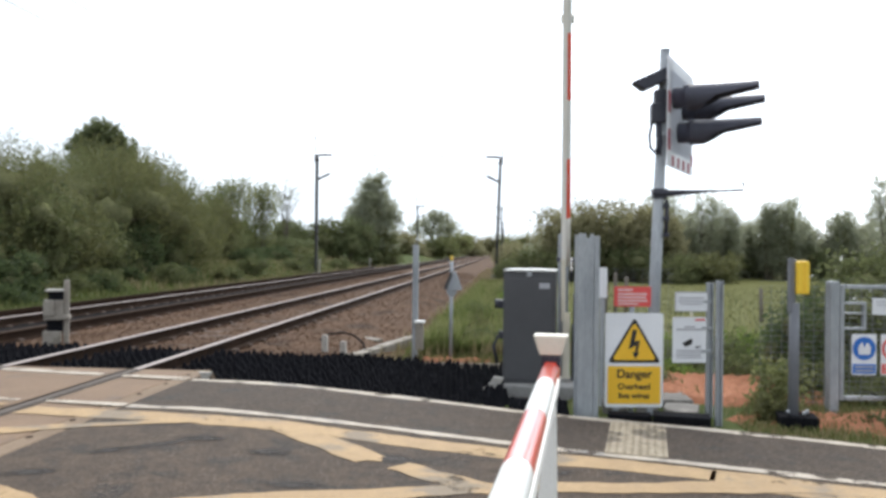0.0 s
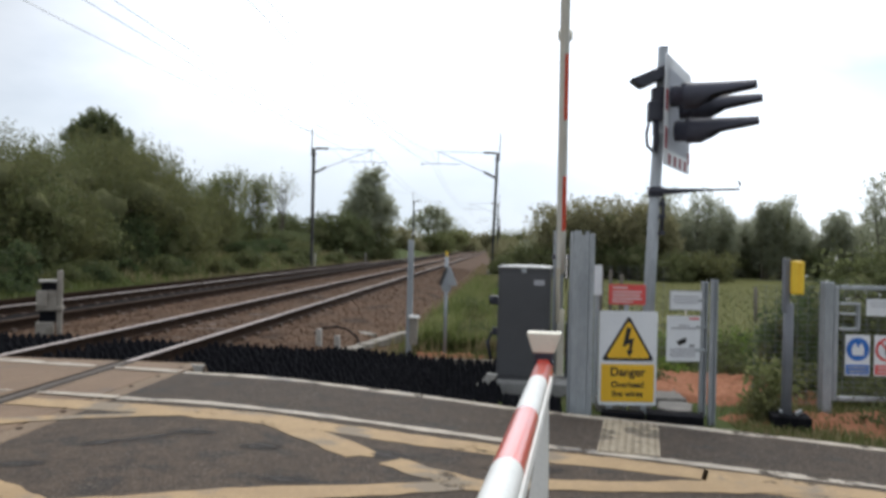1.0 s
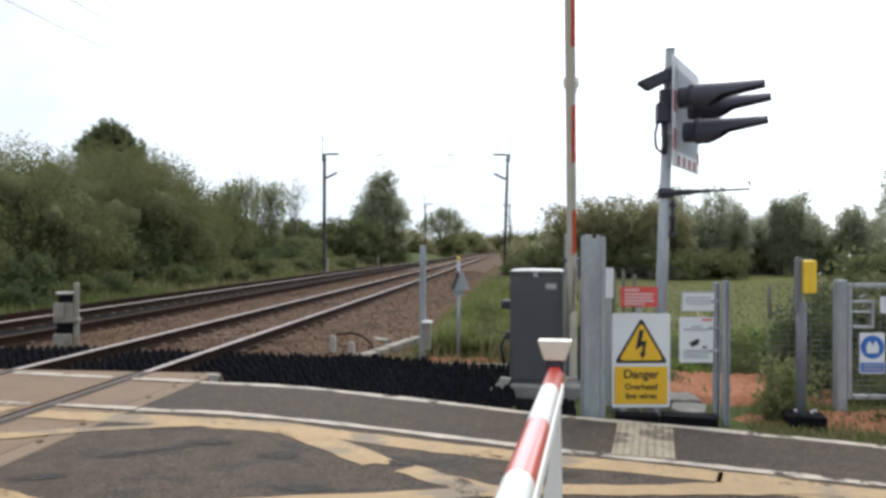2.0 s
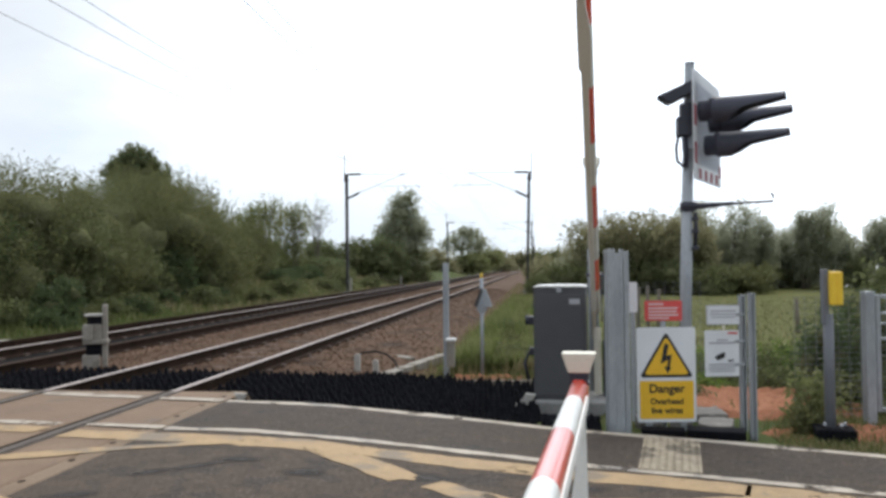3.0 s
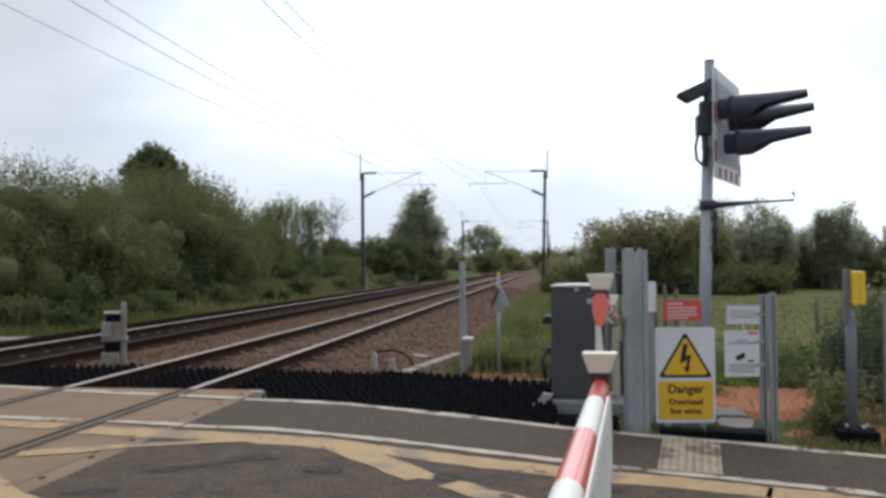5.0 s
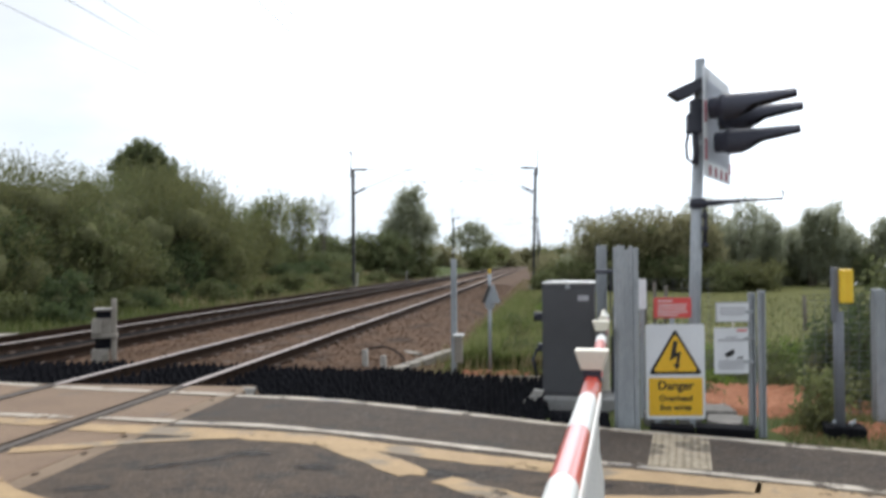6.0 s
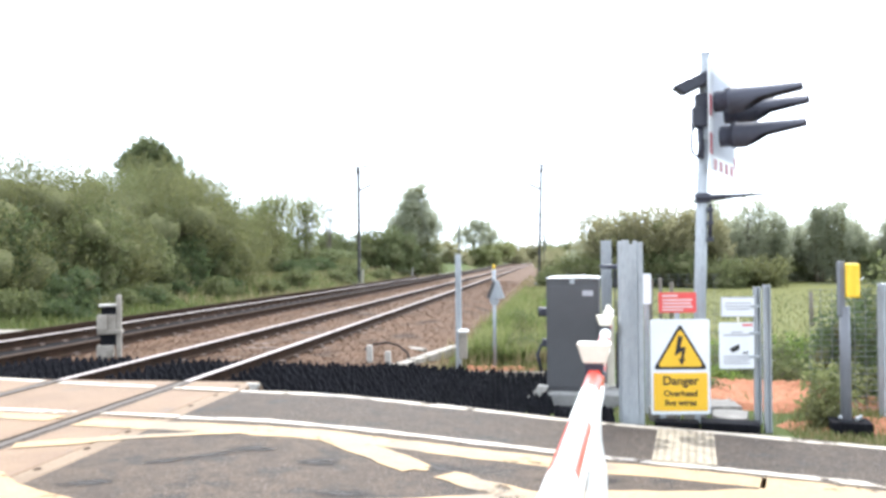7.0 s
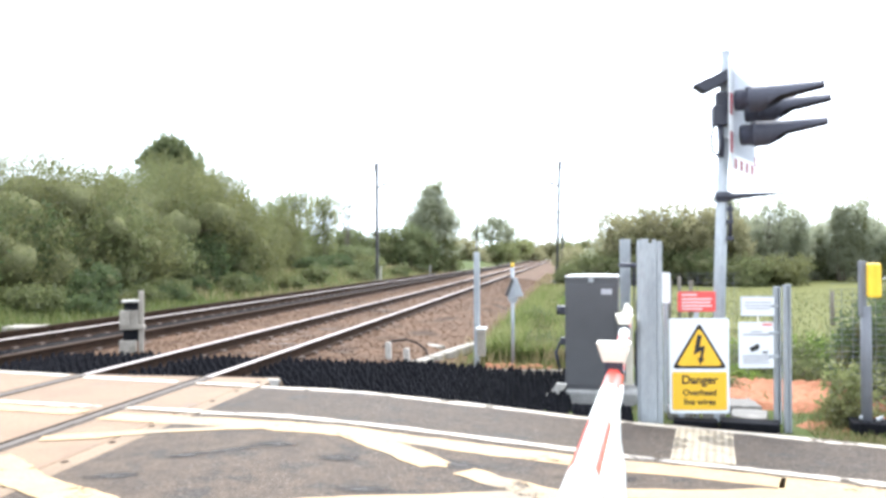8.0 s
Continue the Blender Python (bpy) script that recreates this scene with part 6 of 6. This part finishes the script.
for i in range(17):  # shrubs that close the foot of the field hedge
    x = 1.5 + 2.7 * i + rngv.uniform(-0.6, 0.6)
    y = (50.5 if x < 13 else 61.5) + rngv.uniform(-0.8, 0.8)
    plant("hedge_shrub", "low dense shrub at the foot of the field hedge", "bush", x, y, ground_z(x, y), bush_lobes(rngv, 4.2, 3.0, rngv.uniform(1.7, 2.6), 6), 350, 12, 0.22, 0.11, (leaf_mid, leaf_willow, leaf_soft)[i % 3], 340 + i, 4, 0.05, "field hedge")
for i in range(11):  # lower shoots and saplings that close the gaps of the scrub
    y = 11.5 + i * 2.3 + rngv.uniform(-0.5, 0.5)
    x = -14.7 + rngv.uniform(-0.7, 0.4)
    plant("willow_sapling", "young willow shoots at the foot of the scrub", "bush", x, y, ground_z(x, y) - 0.05, bush_lobes(rngv, 2.6, 2.6, rngv.uniform(1.8, 2.8), 6), 370, 13, 0.2, 0.075, (leaf_dark, leaf_mid)[i % 2], 500 + i, 4, 0.04, "willow scrub", rise=1.5)


def far_woods():
    """A joined belt of trees round the horizon, haze put into its leaf colour."""
    rng = np.random.default_rng(9)
    lobes = []
    for i in range(150):
        a = radians(-64 + 128 * i / 149 + rng.uniform(-0.4, 0.4))
        r = rng.uniform(290, 380)
        h = rng.uniform(3.8, 7.0) * (0.75 if abs(a + 0.02) < 0.03 else 1)
        lobes.append((r * math.sin(a), r * math.cos(a), h * 0.35 - 0.8, rng.uniform(5, 9), rng.uniform(4, 7), h * 0.65))
    t = thing("far_woods", "hazy belt of distant woods along the horizon", "woods", kind="stuff")
    bm = bmesh.new()
    core(bm, lobes, rng, 0.9)
    part("wood_mass", bm, thatch, t, smooth=True)
    ob = new("wood_crowns", leaf_mesh("wood_crowns", rng, leaf_points(rng, lobes, 6500, 7, 0.7), 0.75, leaf_hazed))
    ob.parent = t


far_woods()


def blades(name, label, region, n, h, width, mat, seed, lean=0.35):
    """Tufts of grass blades, each a bent tapering strip, over a stretch of the ground."""
    rng = np.random.default_rng(seed)
    V, F = [], []
    k = 0
    for _ in range(n):
        x, y = region(rng)
        z = ground_z(x, y) if not (-11.4 < x < -1.3) else max(ground_z(x, y), bed_z(x, y))
        hh = h * rng.uniform(0.5, 1.4)
        a = rng.uniform(0, 6.28)
        dx, dy = math.cos(a), math.sin(a)
        l = lean * hh * rng.uniform(0.2, 1.6)
        b = rng.uniform(0, 6.28)
        wx, wy = width * math.cos(b) / 2, width * math.sin(b) / 2
        V += [(x - wx, y - wy, z - 0.02), (x + wx, y + wy, z - 0.02), (x + dx * l * 0.4 + wx * 0.7, y + dy * l * 0.4 + wy * 0.7, z + hh * 0.6), (x + dx * l * 0.4 - wx * 0.7, y + dy * l * 0.4 - wy * 0.7, z + hh * 0.6), (x + dx * l, y + dy * l, z + hh)]
        F += [(k, k + 1, k + 2, k + 3), (k + 3, k + 2, k + 4)]
        k += 5
    tagged(new(name, bulk(name, V, F, mat)), label, "grass", kind="stuff")


def tufted(rng, x0, x1, y0, y1, bias=1.6):
    while True:
        x, y = rng.uniform(x0, x1), y0 + (y1 - y0) * rng.random() ** bias
        if noise.noise(Vector((x * 0.8, y * 0.8, 5))) + rng.uniform(-0.5, 0.5) > -0.25:
            return x, y


blades("verge_grass", "fresh green grass on the verge beside the barrier", lambda r: tufted(r, -1.35, 1.2, 10.6, 45, 2.2), 28000, 0.19, 0.023, verge_blade, 31)
blades("verge_grass", "fresh green grass on the verge beyond the tracks", lambda r: tufted(r, -16.5, -10.6, 12, 62, 1.5), 17000, 0.22, 0.037, grass_blade, 32)
blades("dry_grass", "straw-coloured dry grass beside the far track", lambda r: tufted(r, -17.0, -10.4, 26, 75, 1.2), 4500, 0.3, 0.04, dry_grass, 33)
blades("verge_grass", "taller green tufts in the verge beside the barrier", lambda r: (lambda p: p if noise.noise(Vector((p[0] * 1.6, p[1] * 0.9, 9))) > 0.05 else tufted(r, -1.2, -0.6, 10.7, 30, 2.0))(tufted(r, -1.25, 1.2, 10.7, 30, 2.0)), 4200, 0.30, 0.026, verge_blade, 47)
blades("field_grass", "pasture grass in the field behind the fence", lambda r: tufted(r, 1.0, 16, 10.5, 46, 2.0), 17000, 0.09, 0.017, field_blade, 34)
blades("weed_grass", "tufts of grass and weeds at the edge of the footway", lambda r: (lambda x: (x, far_edge(x) + 0.12 + 0.5 * r.random() ** 1.6))(r.uniform(1.95, 6.0)), 1800, 0.05, 0.011, grass_blade, 35)
blades("dry_grass", "dry yellowed grass at the edge of the footway", lambda r: (lambda x: (x, far_edge(x) + 0.12 + 0.6 * r.random()))(r.uniform(1.95, 6.0)), 2000, 0.05, 0.011, dry_grass, 36)
blades("dry_grass", "straw-coloured grass along the ballast edge", lambda r: tufted(r, -1.7, 0.9, 10.4, 70, 1.8), 6500, 0.2, 0.022, dry_grass, 37)
blades("dry_grass", "straw-coloured tufts of old grass in the pasture", lambda r: tufted(r, 1.2, 16, 11.5, 46, 1.6), 1800, 0.12, 0.016, dry_grass, 43)


def earth_patch(name, cx, cy, rx, ry, h, label, seed):
    """Bare trodden soil with clods."""
    bm = bmesh.new()
    n = 56
    grid = {}
    for i in range(n + 1):
        for j in range(n + 1):
            u, v = i / n * 2 - 1, j / n * 2 - 1
            x, y = cx + rx * u, cy + ry * v
            k = 1 - smooth01(0.45, 1.0, math.hypot(u, v) + 0.35 * noise.noise(Vector((u * 2, v * 2, seed))))
            lump = h * k * (0.6 + 0.7 * noise.noise(Vector((x * 2.3, y * 2.3, seed)))) + 0.05 * k * noise.noise(Vector((x * 9, y * 9, seed))) + 0.03 * k * noise.noise(Vector((x * 23, y * 23, seed)))
            grid[i, j] = bm.verts.new((x, y, ground_z(x, y) - 0.03 + lump + 0.05 * k))
    for i in range(n):
        for j in range(n):
            bm.faces.new((grid[i, j], grid[i + 1, j], grid[i + 1, j + 1], grid[i, j + 1]))
    single(name, bm, soil, label, "soil", "structure", smooth=True)


earth_patch("bare_earth", 2.2, 8.45, 1.3, 1.1, 0.09, "bare reddish earth between the fence posts", 3)
earth_patch("bare_earth", 3.6, 7.05, 1.9, 0.75, 0.03, "bare reddish earth in front of the gate", 5)
earth_patch("bare_earth", -0.8, 10.2, 0.9, 0.24, 0.02, "bare reddish earth behind the black panels", 8)

# brambles, nettles and weeds by the fence and gate
for i, (x, y, w, h, mat, lab) in enumerate((
    (3.75, 9.9, 1.0, 1.0, leaf_dark, "dark bramble bush behind the mesh fence"), (4.8, 10.6, 1.7, 1.5, leaf_mid, "dark bramble bush behind the gate"), (4.4, 9.0, 1.4, 1.1, leaf_mid, "leafy bramble behind the gate"),
    (2.47, 7.35, 0.44, 0.46, leaf_pale, "leafy weed growing beside the grey post"), (2.3, 7.05, 0.28, 0.2, leaf_willow, "leafy weed growing beside the grey post"), (2.6, 9.3, 0.6, 0.24, leaf_mid, "nettles growing behind the mesh fence"),
    (3.5, 7.95, 0.7, 0.35, leaf_mid, "low weeds under the gate"), (4.1, 7.4, 0.9, 0.35, leaf_mid, "low weeds in front of the gate"), (2.2, 10.3, 0.7, 0.22, leaf_mid, "nettles growing behind the mesh fence"), (2.75, 10.7, 0.8, 0.3, leaf_mid, "nettles growing behind the mesh fence"), (3.3, 10.9, 0.8, 0.3, leaf_fresh, "nettles growing behind the mesh fence"), (1.6, 10.9, 0.7, 0.25, leaf_mid, "nettles growing behind the mesh fence"), (2.5, 11.7, 0.9, 0.2, leaf_fresh, "nettles growing behind the mesh fence"), (3.9, 11.6, 1.0, 0.4, leaf_mid, "nettles growing behind the mesh fence"), (3.3, 6.9, 0.6, 0.12, leaf_mid, "low weeds at the path edge"), (5.6, 9.8, 2.2, 1.7, leaf_soft, "leafy bramble behind the gate"), (4.6, 7.9, 0.9, 0.6, leaf_mid, "leafy bramble at the gate"), (2.85, 8.2, 0.4, 0.4, leaf_mid, "leafy weed behind the grey post"), (3.1, 8.9, 0.7, 0.9, leaf_dark, "leafy bramble behind the grey post"), (1.55, 8.5, 0.4, 0.12, leaf_mid, "low weeds on the bare earth"), (1.8, 9.2, 0.5, 0.14, leaf_fresh, "low weeds on the bare earth"), (1.3, 8.9, 0.5, 0.16, leaf_mid, "low weeds on the bare earth"))):
    bush = plant("weed" if h < 0.7 else "bramble_bush", lab, "weed" if h < 0.7 else "bush", x, y, ground_z(x, y), bush_lobes(rngv, w, w, h, 5), int(60 + 160 * w * h), 8, 0.06 + 0.03 * w, 0.03 + 0.012 * h, mat, 400 + i, 4, 0.012, "brambles and weeds", fill=0.46 * (h > 0.7))
    if w > 1.3:  # the larger brambles are in flower
        rngb = np.random.default_rng(600 + i)
        pts = rngb.normal(size=(26, 3))
        pts = pts / np.linalg.norm(pts, axis=1)[:, None] * np.array([w * 0.55, w * 0.55, h * 0.5]) + np.array([0, 0, h * 0.55])
        flowers = new("blossom", leaf_mesh("blossom", rngb, np.repeat(pts, 5, axis=0) + rngb.normal(size=(130, 3)) * 0.012, 0.022, petal_white))
        flowers.parent = bush
        tagged(flowers, "small white blossoms", kind="stuff")
for i, (x, y, w, h, mat) in enumerate(((-12.8, 13.8, 1.6, 0.9, leaf_mid), (-12.6, 19.7, 1.5, 1.15, leaf_dark), (-12.5, 17.4, 1.2, 0.6, leaf_mid), (-12.6, 24.5, 1.2, 0.6, leaf_mid), (-12.8, 29.5, 1.4, 0.7, leaf_mid), (-13.0, 11.8, 1.5, 0.8, leaf_fresh), (-12.4, 35.5, 1.2, 0.6, leaf_mid), (0.3, 22.0, 0.7, 0.3, leaf_fresh), (0.2, 27.0, 0.8, 0.35, leaf_mid), (0.2, 48, 1.6, 1.2, leaf_mid), (-13.2, 41, 1.6, 0.8, leaf_mid), (-14.6, 45, 2.0, 0.9, leaf_dark), (-12.9, 49, 1.8, 0.8, leaf_mid), (-15.2, 52, 2.4, 1.1, leaf_dark), (-13.6, 55, 2.0, 0.9, leaf_mid), (-12.7, 60, 2.0, 0.8, leaf_mid), (-15.0, 60, 2.4, 1.0, leaf_willow))):
    plant("scrub_bush", "low green scrub in the rough grass verge", "bush", x, y, ground_z(x, y), bush_lobes(rngv, w, w, h, 5), int(120 + 120 * w * h), 9, 0.1, 0.06, mat, 430 + i, 4, 0.015, "verge scrub", fill=0.46 * (h > 0.7))

for i in range(22):
    x, y = (rngv.uniform(-13.7, -12.1), 13.5 + 32 * (i / 22) + rngv.uniform(-0.6, 0.6)) if i < 15 else (rngv.uniform(-0.8, 0.7), 11.2 + 1.6 * (i - 15) + rngv.uniform(-0.4, 0.4))
    w, h = (rngv.uniform(0.8, 1.5), rngv.uniform(0.3, 0.6)) if i < 15 else (rngv.uniform(0.35, 0.6), rngv.uniform(0.14, 0.26))
    plant("weed", "low green weeds in the rough grass verge", "weed", x, y, ground_z(x, y), bush_lobes(rngv, w, w, h, 5), int(90 + 130 * w * h), 9, 0.07, 0.05 if i < 15 else 0.03, (leaf_mid, leaf_dark, leaf_willow)[i % 3], 460 + i, 4, 0.01, "verge weeds", fill=0)


blades("weed_grass", "sparse weeds on the bare earth behind the fence", lambda r: tufted(r, 1.2, 3.2, 7.9, 9.8, 1.0), 2200, 0.07, 0.014, grass_blade, 38)
blades("weed_grass", "sparse weeds behind the black panels", lambda r: tufted(r, -1.6, 0.3, 10.0, 11.2, 1.0), 2600, 0.08, 0.014, grass_blade, 39)
blades("dry_grass", "dry yellowed grass behind the black panels", lambda r: tufted(r, -1.6, 0.3, 10.0, 11.2, 1.0), 2400, 0.07, 0.014, dry_grass, 44)

blades("weed_grass", "sparse weeds on the trodden earth in front of the gate", lambda r: tufted(r, 1.95, 5.0, 6.3, 7.9, 1.0), 2600, 0.06, 0.012, grass_blade, 41)
blades("dry_grass", "dry yellowed grass on the trodden earth in front of the gate", lambda r: tufted(r, 1.95, 5.0, 6.3, 7.9, 1.0), 2200, 0.05, 0.012, dry_grass, 42)


def wooden_post(x, y, h, label):
    bm = bmesh.new()
    tube(bm, [(0, 0, -0.2), (0, 0, h)], [0.042, 0.038], 9)
    single("fence_post", bm, wood_post, label, "post", group="field fence posts", at=pose(x, y, ground_z(x, y), random.uniform(-2, 2), random.uniform(-2, 2), 0))


for x, y, h in ((3.05, 12.2, 0.62), (5.4, 17.4, 0.7), (2.35, 19, 0.95), (2.6, 19.2, 1.0), (2.85, 19.3, 0.9)):
    wooden_post(x, y, h, "weathered wooden fence post in the field edge")


# ---- what moves ----
def motions():
    """The far boom comes down; its rest leg unfolds from under it and then hangs plumb."""
    swing = [(0.0, 70.0), (0.5, 63.5), (1.2, 55.3), (1.75, 47.5), (2.3, 39.5), (2.7, 33.9), (3.1, 27.5), (3.5, 20.9), (3.7, 17.8), (4.0, 12.8), (4.1, 11.2), (4.3, 9.3), (4.5, 8.5), (4.7, 7.2), (5.0, 4.8), (5.4, 1.5), (5.7, 0.05), (5.8, -0.1), (8.0, -0.1)]
    rows = []
    for t, a in swing:
        sway = 0.4 * min(1.0, max(0.0, (4.5 - t) / 1.3))
        rows.append((t, pose(CRANK * math.sin(radians(a)), 0, PIVOT_Z + CRANK * (1 - math.cos(radians(a))), 0, -a, sway)))
    walk(far_boom, rows)
    unfold = [(0.0, 88), (3.3, 88), (3.5, 84), (3.6, 72), (3.7, 48), (3.8, 26), (3.9, 12)] + [(t, a) for t, a in swing if t > 4.0]
    walk(far_leg, [(t, pose(BOOM - 0.24, -0.022 if t < 3.4 else -0.006, -0.085, 0, a, 0)) for t, a in unfold])


motions()
